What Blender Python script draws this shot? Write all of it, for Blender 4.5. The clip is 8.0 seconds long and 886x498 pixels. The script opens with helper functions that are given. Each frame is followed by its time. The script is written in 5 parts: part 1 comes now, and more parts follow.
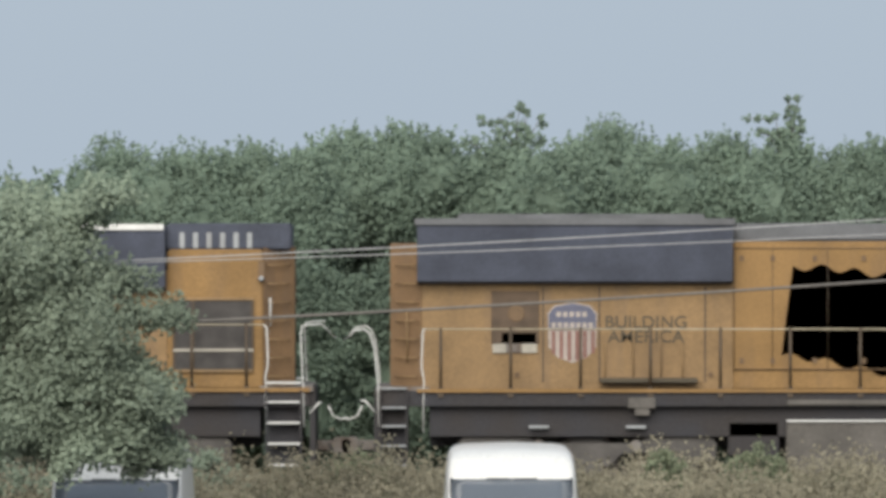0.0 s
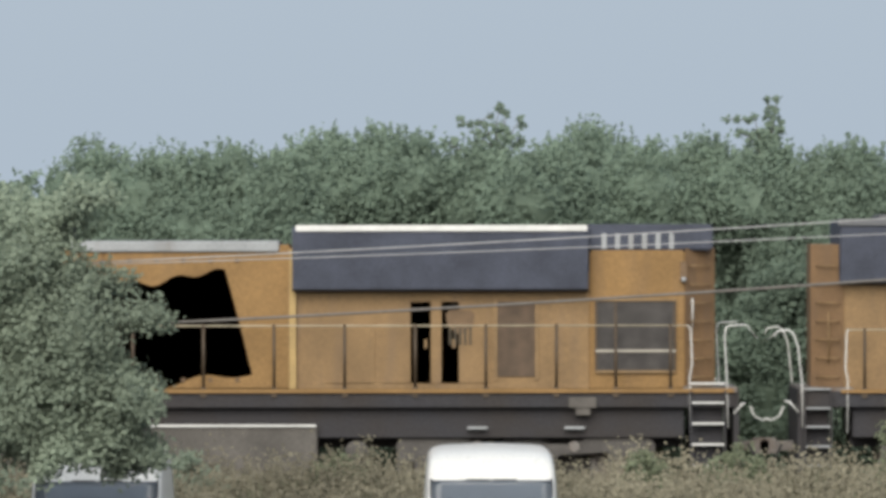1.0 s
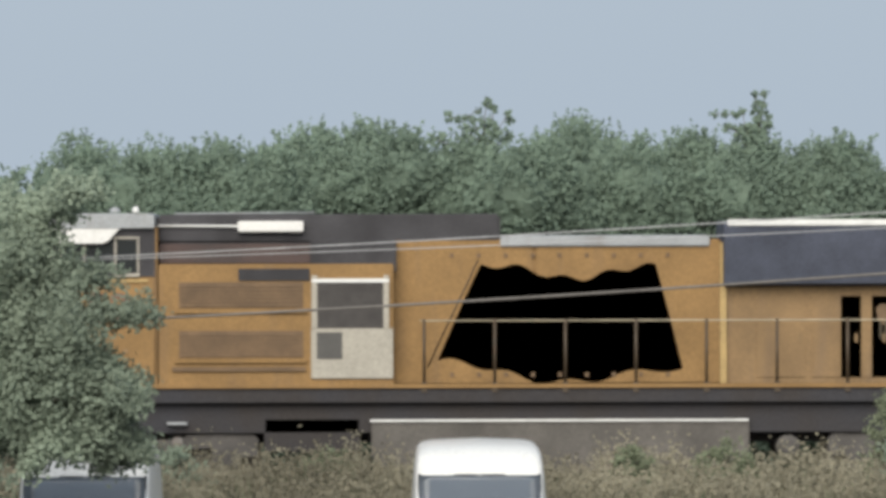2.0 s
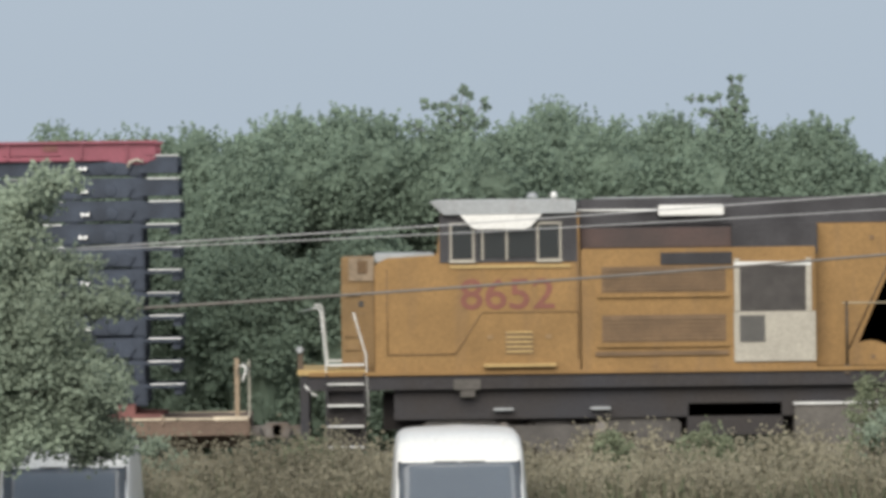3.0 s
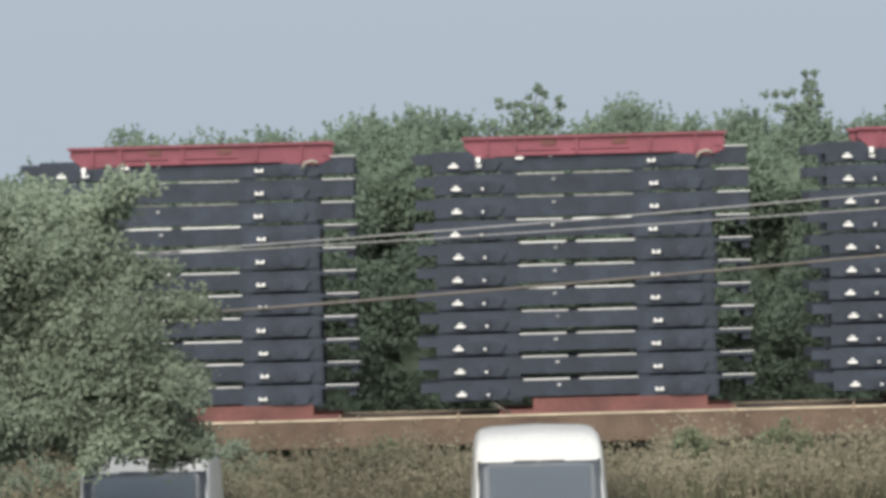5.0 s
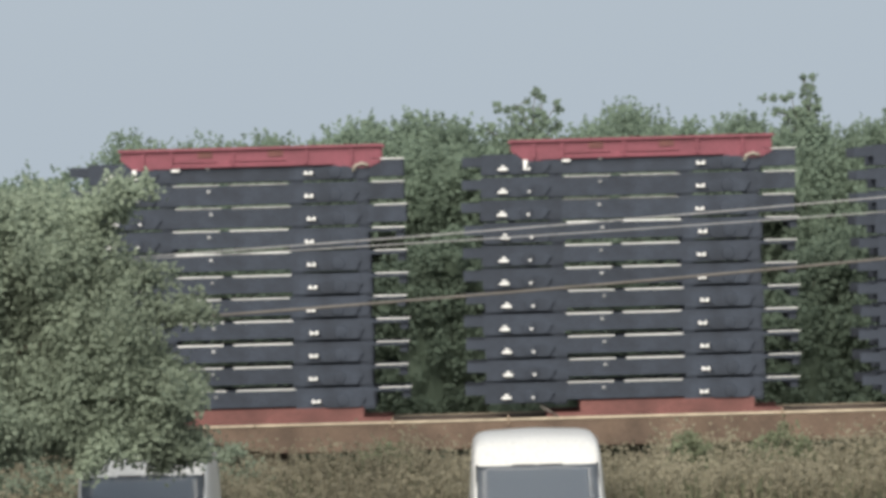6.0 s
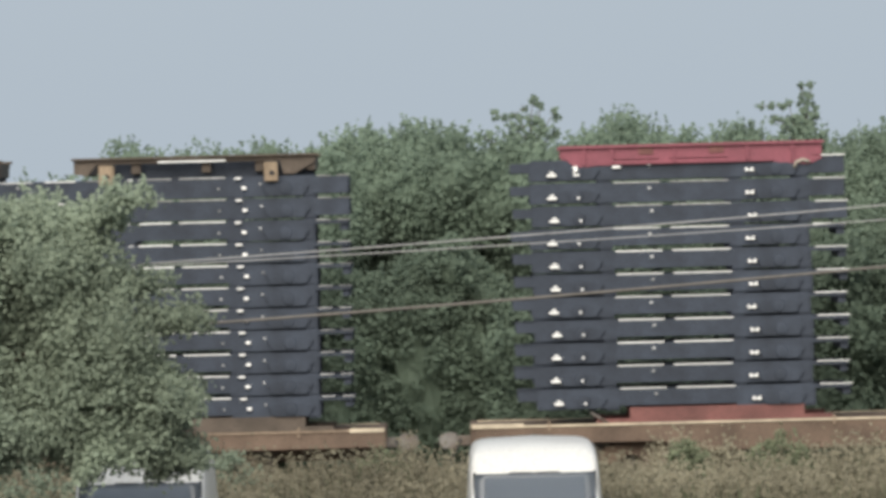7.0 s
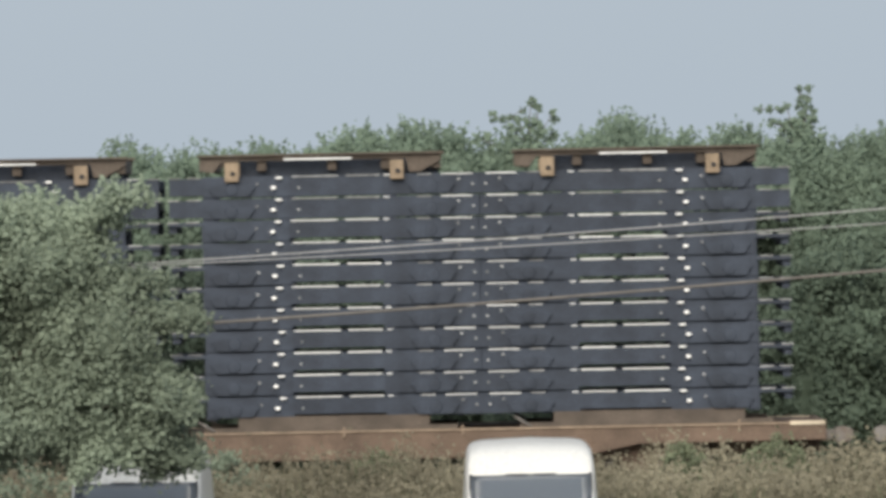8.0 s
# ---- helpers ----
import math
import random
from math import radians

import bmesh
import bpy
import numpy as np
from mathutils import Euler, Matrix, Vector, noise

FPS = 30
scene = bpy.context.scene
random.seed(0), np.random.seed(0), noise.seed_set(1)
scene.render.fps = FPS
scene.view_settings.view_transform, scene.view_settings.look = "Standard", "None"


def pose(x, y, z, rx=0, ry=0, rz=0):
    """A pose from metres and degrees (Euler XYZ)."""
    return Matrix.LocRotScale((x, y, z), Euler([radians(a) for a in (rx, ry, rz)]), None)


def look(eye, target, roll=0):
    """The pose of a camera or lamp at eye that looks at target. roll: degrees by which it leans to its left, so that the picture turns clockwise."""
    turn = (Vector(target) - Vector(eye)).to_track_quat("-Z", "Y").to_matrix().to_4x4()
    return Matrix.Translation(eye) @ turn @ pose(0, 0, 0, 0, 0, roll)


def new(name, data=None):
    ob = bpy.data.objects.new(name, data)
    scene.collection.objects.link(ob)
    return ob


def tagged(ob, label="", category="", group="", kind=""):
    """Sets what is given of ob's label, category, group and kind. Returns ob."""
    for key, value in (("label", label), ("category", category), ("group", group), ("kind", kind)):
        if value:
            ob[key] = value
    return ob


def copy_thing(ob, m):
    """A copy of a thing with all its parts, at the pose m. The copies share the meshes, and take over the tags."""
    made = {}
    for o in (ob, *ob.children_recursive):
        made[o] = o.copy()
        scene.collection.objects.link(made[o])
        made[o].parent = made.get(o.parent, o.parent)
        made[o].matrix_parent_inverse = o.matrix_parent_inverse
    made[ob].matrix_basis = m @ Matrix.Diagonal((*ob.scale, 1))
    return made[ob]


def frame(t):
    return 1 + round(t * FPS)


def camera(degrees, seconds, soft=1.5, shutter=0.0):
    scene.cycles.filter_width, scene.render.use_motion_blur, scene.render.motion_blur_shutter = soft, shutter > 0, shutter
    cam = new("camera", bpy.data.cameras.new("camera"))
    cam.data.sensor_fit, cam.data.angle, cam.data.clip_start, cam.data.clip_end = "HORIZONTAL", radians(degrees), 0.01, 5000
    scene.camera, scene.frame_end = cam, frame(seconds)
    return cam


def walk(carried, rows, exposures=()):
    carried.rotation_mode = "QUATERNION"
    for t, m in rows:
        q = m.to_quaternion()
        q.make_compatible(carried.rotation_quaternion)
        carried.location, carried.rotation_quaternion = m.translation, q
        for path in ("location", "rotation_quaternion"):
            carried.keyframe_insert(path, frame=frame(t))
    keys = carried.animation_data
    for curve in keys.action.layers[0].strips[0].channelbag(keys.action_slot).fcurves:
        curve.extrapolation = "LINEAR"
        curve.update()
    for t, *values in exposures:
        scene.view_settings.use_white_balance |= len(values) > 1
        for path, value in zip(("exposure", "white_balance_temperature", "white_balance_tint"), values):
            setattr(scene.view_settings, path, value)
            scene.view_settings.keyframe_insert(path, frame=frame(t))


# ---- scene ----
# ---- camera ----
Q = 1 / 105.6           # metres per camera pixel on the train's near side; shapes are fitted to the view in these
SPEED = 787 * Q         # the train's speed, metres a second
REACH = 105.0           # from the camera to the near side of the train
SIDE = -1.5             # the near side of the train; the track's middle lies on y = 0
EYE = Vector((0.0, SIDE - REACH, 4.8))
cam = camera(8.089, 8.0, soft=3.8, shutter=0.1)


def view(px, pz, roll):
    return look(EYE, (px, SIDE, pz), roll)


walk(cam, [
    (0.0, view(-0.0000, 4.1383, 0.000)),
    (0.5, view(0.1517, 4.1944, 0.070)),
    (1.0, view(0.3438, 4.1558, -0.062)),
    (2.5, view(0.7717, 3.9818, -0.236)),
    (3.0, view(0.9201, 3.8565, -0.713)),
    (3.5, view(0.2219, 3.8376, -0.755)),
    (4.0, view(-0.2558, 3.8758, -1.133)),
    (4.5, view(-0.3751, 3.8705, -1.541)),
    (6.0, view(-0.3300, 3.9418, -1.519)),
    (6.5, view(-0.3340, 4.0042, -1.585)),
    (7.0, view(-0.2862, 4.0690, -1.463)),
    (7.5, view(-0.1807, 4.0371, -1.253)),
    (8.0, view(-0.2419, 4.0901, -1.137)),
], exposures=[(0.0, 0.0, 6420, 10), (4.5, 0.0, 6480, 10), (6.0, 0.0, 6660, 10), (8.0, 0.0, 6650, 10)])

# ---- world, sun, exposure ----
SUN_UP, SUN_TURN = 34.0, 190.0     # elevation; compass turn from +y towards +x
world = bpy.data.worlds.new("world")
scene.world = world
world.use_nodes = True
nt = world.node_tree
bg = nt.nodes["Background"]
sky = nt.nodes.new("ShaderNodeTexSky")
sky.sky_type, sky.sun_disc = "NISHITA", False
sky.sun_elevation, sky.sun_rotation = radians(SUN_UP), radians(SUN_TURN)
sky.air_density, sky.dust_density, sky.ozone_density = 1.2, 6.0, 1.5
haze = nt.nodes.new("ShaderNodeMixRGB")
haze.inputs[0].default_value = 0.8
haze.inputs[2].default_value = (4.2, 4.95, 5.75, 1)
nt.links.new(sky.outputs[0], haze.inputs[1])
nt.links.new(haze.outputs[0], bg.inputs[0])
bg.inputs[1].default_value = 0.127
sun = new("sun", bpy.data.lights.new("sun", "SUN"))
sun.data.energy, sun.data.angle, sun.data.color = 4.55, radians(55), (1.0, 0.94, 0.84)
sd = Vector((math.sin(radians(SUN_TURN)) * math.cos(radians(SUN_UP)), math.cos(radians(SUN_TURN)) * math.cos(radians(SUN_UP)), math.sin(radians(SUN_UP))))
sun.matrix_world = look(sd * 200, (0, 0, 0))
scene.view_settings.exposure = 0.0


# ---- materials ----
def mat(name, base, rough=0.6, metal=0.0, vary=0.25, scale=3.0, fine=30.0, bump=0.15, second=None, stain=0.0, per_object=0.0, streak=None, island=0.0, gloss=0.5):
    m = bpy.data.materials.new(name)
    m.use_nodes = True
    t = m.node_tree
    p = t.nodes["Principled BSDF"]
    p.inputs["Roughness"].default_value, p.inputs["Metallic"].default_value = rough, metal
    p.inputs["Specular IOR Level"].default_value = gloss
    tc = t.nodes.new("ShaderNodeTexCoord")
    mp = t.nodes.new("ShaderNodeMapping")
    t.links.new(tc.outputs["Object"], mp.inputs[0])
    if streak:
        mp.inputs["Scale"].default_value = streak
    n1, n2 = t.nodes.new("ShaderNodeTexNoise"), t.nodes.new("ShaderNodeTexNoise")
    n1.inputs["Scale"].default_value, n1.inputs["Detail"].default_value = scale, 4
    n2.inputs["Scale"].default_value, n2.inputs["Detail"].default_value = fine, 3
    t.links.new(mp.outputs[0], n1.inputs[0])
    t.links.new(mp.outputs[0], n2.inputs[0])
    dark = tuple(c * (1 - vary) for c in base) if second is None else second
    lite = tuple(min(1, c * (1 + vary * 0.7)) for c in base)
    ramp = t.nodes.new("ShaderNodeValToRGB")
    ramp.color_ramp.elements[0].position, ramp.color_ramp.elements[1].position = 0.32, 0.68
    ramp.color_ramp.elements[0].color, ramp.color_ramp.elements[1].color = (*dark, 1), (*lite, 1)
    t.links.new(n1.outputs[0], ramp.inputs[0])
    mix = t.nodes.new("ShaderNodeMixRGB")
    mix.blend_type, mix.inputs[0].default_value = "OVERLAY", 0.35
    t.links.new(ramp.outputs[0], mix.inputs[1])
    t.links.new(n2.outputs[0], mix.inputs[2])
    out = mix.outputs[0]
    if stain:
        n3 = t.nodes.new("ShaderNodeTexNoise")
        n3.inputs["Scale"].default_value, n3.inputs["Detail"].default_value = 1.3, 6
        mp3 = t.nodes.new("ShaderNodeMapping")
        mp3.inputs["Scale"].default_value = (2.5, 2.5, 0.35)
        t.links.new(tc.outputs["Object"], mp3.inputs[0])
        t.links.new(mp3.outputs[0], n3.inputs[0])
        r3 = t.nodes.new("ShaderNodeValToRGB")
        r3.color_ramp.elements[0].position, r3.color_ramp.elements[1].position = 0.52, 0.75
        r3.color_ramp.elements[1].color = (stain, stain, stain, 1)
        r3.color_ramp.elements[0].color = (0, 0, 0, 1)
        t.links.new(n3.outputs[0], r3.inputs[0])
        ms = t.nodes.new("ShaderNodeMixRGB")
        t.links.new(r3.outputs[0], ms.inputs[0])
        t.links.new(out, ms.inputs[1])
        ms.inputs[2].default_value = (0.12, 0.085, 0.06, 1)
        out = ms.outputs[0]
    if per_object or island:
        hs = t.nodes.new("ShaderNodeHueSaturation")
        oi = t.nodes.new("ShaderNodeObjectInfo" if per_object else "ShaderNodeNewGeometry")
        mr = t.nodes.new("ShaderNodeMapRange")
        k = per_object or island
        mr.inputs["To Min"].default_value, mr.inputs["To Max"].default_value = 1 - k, 1 + k
        t.links.new(oi.outputs["Random" if per_object else "Random Per Island"], mr.inputs[0])
        t.links.new(mr.outputs[0], hs.inputs["Value"])
        t.links.new(out, hs.inputs["Color"])
        out = hs.outputs[0]
    t.links.new(out, p.inputs["Base Color"])
    if bump:
        b = t.nodes.new("ShaderNodeBump")
        b.inputs["Strength"].default_value, b.inputs["Distance"].default_value = bump, 0.01
        t.links.new(n2.outputs[0], b.inputs["Height"])
        t.links.new(b.outputs[0], p.inputs["Normal"])
    return m


def leaf_mat(name, base, k=0.45):
    m = mat(name, base, 0.6, 0, 0.35, 0.35, 2.0, 0, island=k)
    m.node_tree.nodes["Principled BSDF"].inputs["Specular IOR Level"].default_value = 0.1
    t = m.node_tree
    p = t.nodes["Principled BSDF"]
    tr = t.nodes.new("ShaderNodeBsdfTranslucent")
    mx = t.nodes.new("ShaderNodeMixShader")
    mx.inputs[0].default_value = 0.25
    src = p.inputs["Base Color"].links[0].from_socket
    t.links.new(src, tr.inputs[0])
    t.links.new(p.outputs[0], mx.inputs[1])
    t.links.new(tr.outputs[0], mx.inputs[2])
    t.links.new(mx.outputs[0], t.nodes["Material Output"].inputs[0])
    return m


YELLOW = mat("yellow_paint", (0.22, 0.132, 0.052), 0.65, 0, 0.14, 1.2, 25, 0.1, stain=0.35, gloss=0.25)
PALE_YELLOW = mat("pale_yellow_paint", (0.34, 0.235, 0.09), 0.5, 0, 0.12, 2, 25, 0.1)
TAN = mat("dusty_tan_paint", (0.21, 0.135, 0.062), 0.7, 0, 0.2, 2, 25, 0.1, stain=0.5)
# soot stains plus a darker yellow for shade on the tapered ends
SHADED_END = mat("sooty_shaded_yellow_paint", (0.165, 0.10, 0.05), 0.7, 0, 0.2, 1.5, 25, 0.1, stain=0.5)
# the yellow again, darkened to stand in for shade below the wings
SHADED_YELLOW = mat("shaded_yellow_paint", (0.20, 0.125, 0.055), 0.7, 0, 0.15, 1.5, 25, 0.1, stain=0.4)
RAILPAINT = mat("worn_handrail_paint", (0.36, 0.315, 0.225), 0.5, 0, 0.2, 4, 25, 0.05)
DARKRUST = mat("dark_rust_brown", (0.087, 0.070, 0.057), 0.85, 0, 0.35, 1.6, 22, 0.3)
POST = mat("brown_post_paint", (0.055, 0.037, 0.021), 0.6, 0, 0.2, 3, 25, 0.1)
DARKGREY = mat("sooty_grey_roof", (0.10, 0.104, 0.112), 0.7, 0, 0.2, 1.5, 25, 0.1)
NAVY = mat("dark_blue_grey_paint", (0.052, 0.059, 0.082), 0.7, 0, 0.25, 1.5, 25, 0.15, gloss=0.3)
GREY = mat("grey_roof_paint", (0.26, 0.275, 0.285), 0.6, 0, 0.15, 1.5, 25, 0.1, stain=0.4)
SILVER = mat("pale_silver_paint", (0.58, 0.585, 0.57), 0.45, 0, 0.1, 2, 25, 0.05)
WHITE = mat("white_paint", (0.60, 0.598, 0.58), 0.35, 0, 0.04, 1, 20, 0.02)
CREAM = mat("cream_paint", (0.31, 0.29, 0.245), 0.6, 0, 0.08, 2, 25, 0.1)
BLACK = mat("sooty_black_steel", (0.032, 0.032, 0.036), 0.9, 0, 0.4, 1.2, 20, 0.3, second=(0.042, 0.038, 0.037), gloss=0.2)
# dusty steel, with its grey lifted to stand in for haze
BOGIE = mat("dusty_hazed_bogie_steel", (0.075, 0.07, 0.066), 0.9, 0, 0.3, 2, 20, 0.3)
TANKGREY = mat("dusty_brown_tank", (0.095, 0.088, 0.08), 0.9, 0, 0.25, 1.5, 20, 0.2)
STEEL = mat("worn_dark_steel", (0.15, 0.145, 0.14), 0.55, 0.3, 0.3, 3, 25, 0.2, second=(0.10, 0.07, 0.05))
RUBBER = mat("black_rubber", (0.025, 0.025, 0.026), 0.85, 0, 0.2, 5, 40, 0.2)
REDPAINT = mat("faded_lettering_red", (0.155, 0.052, 0.034), 0.6, 0, 0.15, 3, 25, 0.05)
BROWNPAINT = mat("brown_lettering", (0.052, 0.040, 0.022), 0.6, 0, 0.15, 3, 25, 0.05)
FLAGRED = mat("faded_flag_red", (0.18, 0.084, 0.068), 0.6, 0, 0.15, 2, 25, 0.05)
FLAGPALE = mat("faded_flag_white", (0.265, 0.17, 0.125), 0.6, 0, 0.12, 2, 25, 0.05)
DIMRED = mat("weathered_flag_red", (0.135, 0.067, 0.056), 0.65, 0, 0.2, 2, 25, 0.05)
DIMPALE = mat("weathered_flag_pale", (0.188, 0.114, 0.078), 0.65, 0, 0.2, 2, 25, 0.05)
FLAGBLUE = mat("faded_flag_blue", (0.062, 0.06, 0.056), 0.6, 0, 0.15, 2, 25, 0.05)
LOGOWHITE = mat("emblem_white", (0.33, 0.29, 0.26), 0.6, 0, 0.1, 2, 25, 0.05)
LOGOBLUE = mat("emblem_blue", (0.075, 0.08, 0.125), 0.5, 0, 0.1, 2, 25, 0.05)
DARKVOID = mat("dark_mesh_screen", (0.046, 0.042, 0.040), 0.8, 0, 0.3, 4, 60, 0.4)
BROWNMESH = mat("dark_brown_mesh", (0.085, 0.058, 0.038), 0.8, 0, 0.3, 4, 60, 0.4)
LOUVRE = mat("dusty_brown_louvre", (0.125, 0.078, 0.04), 0.7, 0, 0.2, 3, 30, 0.2)
FRAMEBLUE = mat("blue_black_frame_paint", (0.034, 0.043, 0.061), 0.7, 0, 0.25, 2.5, 25, 0.12, per_object=0.12, gloss=0.3)
# pale flange colours stand in for sunlight on the flange tops
FLANGE = mat("sunlit_flange_edge", (0.80, 0.82, 0.82), 0.4, 0.0, 0.12, 6, 40, 0.1, per_object=0.2)
DULLFLANGE = mat("dim_pale_grey", (0.33, 0.34, 0.345), 0.5, 0.0, 0.4, 6, 40, 0.1, per_object=0.5)
TAPE = mat("white_reflective_tape", (0.90, 0.91, 0.90), 0.3, 0, 0.03, 5, 40, 0)
RED = mat("crimson_frame_paint", (0.20, 0.052, 0.076), 0.6, 0, 0.18, 1.5, 25, 0.1, per_object=0.1)
DULLRED = mat("dull_red_paint", (0.14, 0.055, 0.05), 0.7, 0, 0.3, 2, 25, 0.2)
RUST = mat("rusty_brown_steel", (0.125, 0.088, 0.066), 0.85, 0, 0.35, 1.6, 22, 0.3, stain=0.5)
# two lighter browns; along the deck edges they stand in for a glint
DULLEDGE = mat("light_brown_deck_edge", (0.25, 0.19, 0.14), 0.8, 0, 0.25, 3, 22, 0.2)
RUSTTAN = mat("pale_tan_deck_edge", (0.50, 0.43, 0.33), 0.8, 0, 0.25, 3, 22, 0.2)
BRACKET = mat("tan_primer", (0.235, 0.18, 0.125), 0.8, 0, 0.2, 4, 22, 0.2)
BARK = mat("bark", (0.10, 0.08, 0.06), 0.9, 0, 0.4, 6, 40, 0.6)
# tree leaf colours are raised and greyed to stand in for haze
LEAF = leaf_mat("tree_leaves", (0.147, 0.197, 0.150), 0.06)
LEAFNEAR = leaf_mat("near_tree_leaves", (0.205, 0.25, 0.19), 0.07)
WEED = leaf_mat("dry_weeds", (0.21, 0.195, 0.143), 0.13)
SEEDHEAD = leaf_mat("brown_seed_heads", (0.21, 0.185, 0.145), 0.12)
WEEDGREEN = leaf_mat("green_weeds", (0.155, 0.178, 0.115), 0.3)
SOIL = mat("dry_grassy_soil", (0.20, 0.165, 0.09), 0.95, 0, 0.35, 0.6, 8, 0.6, second=(0.12, 0.125, 0.05))
BALLAST = mat("ballast_stone", (0.22, 0.20, 0.18), 0.9, 0, 0.3, 4, 30, 0.8)
ASPHALT = mat("worn_asphalt", (0.06, 0.06, 0.06), 0.9, 0, 0.25, 1, 40, 0.4)
WOOD = mat("weathered_timber", (0.13, 0.10, 0.075), 0.9, 0, 0.3, 3, 30, 0.4)
POLISHED = mat("polished_rail_head", (0.78, 0.78, 0.77), 0.3, 0.9, 0.08, 3, 30, 0.02)
RAILSTEEL = mat("rail_steel", (0.25, 0.20, 0.17), 0.5, 0.5, 0.3, 3, 30, 0.2)
DARKCABLE = mat("dark_cable_sheath", (0.115, 0.105, 0.095), 0.6, 0, 0.15, 3, 30, 0.05)
CABLE = mat("cable_sheath", (0.32, 0.325, 0.33), 0.6, 0, 0.15, 3, 30, 0.05)
LAMPGLASS = mat("clear_lens", (0.75, 0.75, 0.72), 0.15, 0, 0.05, 5, 30, 0)


def glass_mat(name, base):
    m = bpy.data.materials.new(name)
    m.use_nodes = True
    p = m.node_tree.nodes["Principled BSDF"]
    p.inputs["Base Color"].default_value = (*base, 1)
    p.inputs["Roughness"].default_value = 0.12
    p.inputs["Transmission Weight"].default_value = 0.45
    p.inputs["IOR"].default_value = 1.5
    return m


CABGREY = mat("sooty_cab_grey", (0.05, 0.049, 0.053), 0.8, 0, 0.3, 1.2, 25, 0.1, gloss=0.2)
SOOTRED = mat("sooty_red_brown_paint", (0.07, 0.048, 0.044), 0.8, 0, 0.35, 1.0, 25, 0.1, second=(0.05, 0.043, 0.042), gloss=0.2)
CABGLASS = glass_mat("dark_cab_glass", (0.045, 0.05, 0.052))
# grey-blue base stands in for sky reflected in the glass
GLASS = glass_mat("sky_toned_window_glass", (0.22, 0.25, 0.29))


# ---- mesh helpers ----
def part(name, bm, material, parent=None, label=""):
    me = bpy.data.meshes.new(name)
    bm.normal_update()
    bm.to_mesh(me)
    bm.free()
    me.materials.append(material)
    ob = new(name, me)
    ob.parent = parent
    if label:
        ob["label"] = label
    return ob


def thing(name, label, category, group="", m=None, kind=""):
    ob = tagged(new(name), label, category, group, kind)
    if m is not None:
        ob.matrix_basis = m
    return ob


def box(x0, x1, y0, y1, z0, z1, bevel=0.0, bm=None, shear=0.0):
    """A box; shear leans its top along x."""
    b = bmesh.new()
    bmesh.ops.create_cube(b, size=1)
    for v in b.verts:
        v.co = Vector(((x0 + x1) / 2 + v.co.x * (x1 - x0) + (shear if v.co.z > 0 else 0), (y0 + y1) / 2 + v.co.y * (y1 - y0), (z0 + z1) / 2 + v.co.z * (z1 - z0)))
    if bevel:
        bmesh.ops.bevel(b, geom=b.edges[:], offset=bevel, segments=2, affect="EDGES")
    return join(bm, b)


def join(bm, b):
    if bm is None:
        return b
    me = bpy.data.meshes.new("tmp")
    b.to_mesh(me)
    b.free()
    bm.from_mesh(me)
    bpy.data.meshes.remove(me)
    return bm


def prism(outline, a0, a1, axis="y", bevel=0.0, bm=None):
    """A closed outline (two coordinates a point) drawn out along an axis."""
    b = bmesh.new()

    def at(p, a):
        return (p[0], a, p[1]) if axis == "y" else ((a, p[0], p[1]) if axis == "x" else (p[0], p[1], a))
    v0 = [b.verts.new(at(p, a0)) for p in outline]
    v1 = [b.verts.new(at(p, a1)) for p in outline]
    n = len(outline)
    b.faces.new(v0)
    b.faces.new(v1[::-1])
    for i in range(n):
        b.faces.new((v0[i], v1[i], v1[(i + 1) % n], v0[(i + 1) % n]))
    bmesh.ops.recalc_face_normals(b, faces=b.faces[:])
    if bevel:
        bmesh.ops.bevel(b, geom=b.edges[:], offset=bevel, segments=2, affect="EDGES")
    return join(bm, b)


def tube(points, r, sides=8, bm=None):
    b = bmesh.new()
    pts = [Vector(p) for p in points]
    rings = []
    for i, p in enumerate(pts):
        d = (pts[min(i + 1, len(pts) - 1)] - pts[max(i - 1, 0)]).normalized()
        u = d.orthogonal().normalized() if abs(d.z) > 0.95 else d.cross(Vector((0, 0, 1))).normalized()
        w = d.cross(u)
        rr = r[i] if isinstance(r, (list, tuple)) else r
        rings.append([b.verts.new(p + (u * math.cos(k * math.tau / sides) + w * math.sin(k * math.tau / sides)) * rr) for k in range(sides)])
    for a, c in zip(rings, rings[1:]):
        best = min(range(sides), key=lambda s: sum((a[k].co - c[(k + s) % sides].co).length for k in range(sides)))
        for k in range(sides):
            b.faces.new((a[k], a[(k + 1) % sides], c[(k + 1 + best) % sides], c[(k + best) % sides]))
    b.faces.new(rings[0][::-1])
    b.faces.new(rings[-1])
    bmesh.ops.recalc_face_normals(b, faces=b.faces[:])
    for f in b.faces:
        f.smooth = len(f.verts) == 4
    return join(bm, b)


def lathe(profile, x, z, axis_y, sides=24, bm=None):
    """profile: pairs of radius and y; turned about a line along y through x, z."""
    b = bmesh.new()
    rings = [[b.verts.new((x + r * math.cos(k * math.tau / sides), axis_y + y, z + r * math.sin(k * math.tau / sides))) for k in range(sides)] for r, y in profile]
    for a, c in zip(rings, rings[1:]):
        for k in range(sides):
            b.faces.new((a[k], a[(k + 1) % sides], c[(k + 1) % sides], c[k]))
    b.faces.new(rings[0])
    b.faces.new(rings[-1][::-1])
    bmesh.ops.recalc_face_normals(b, faces=b.faces[:])
    return join(bm, b)


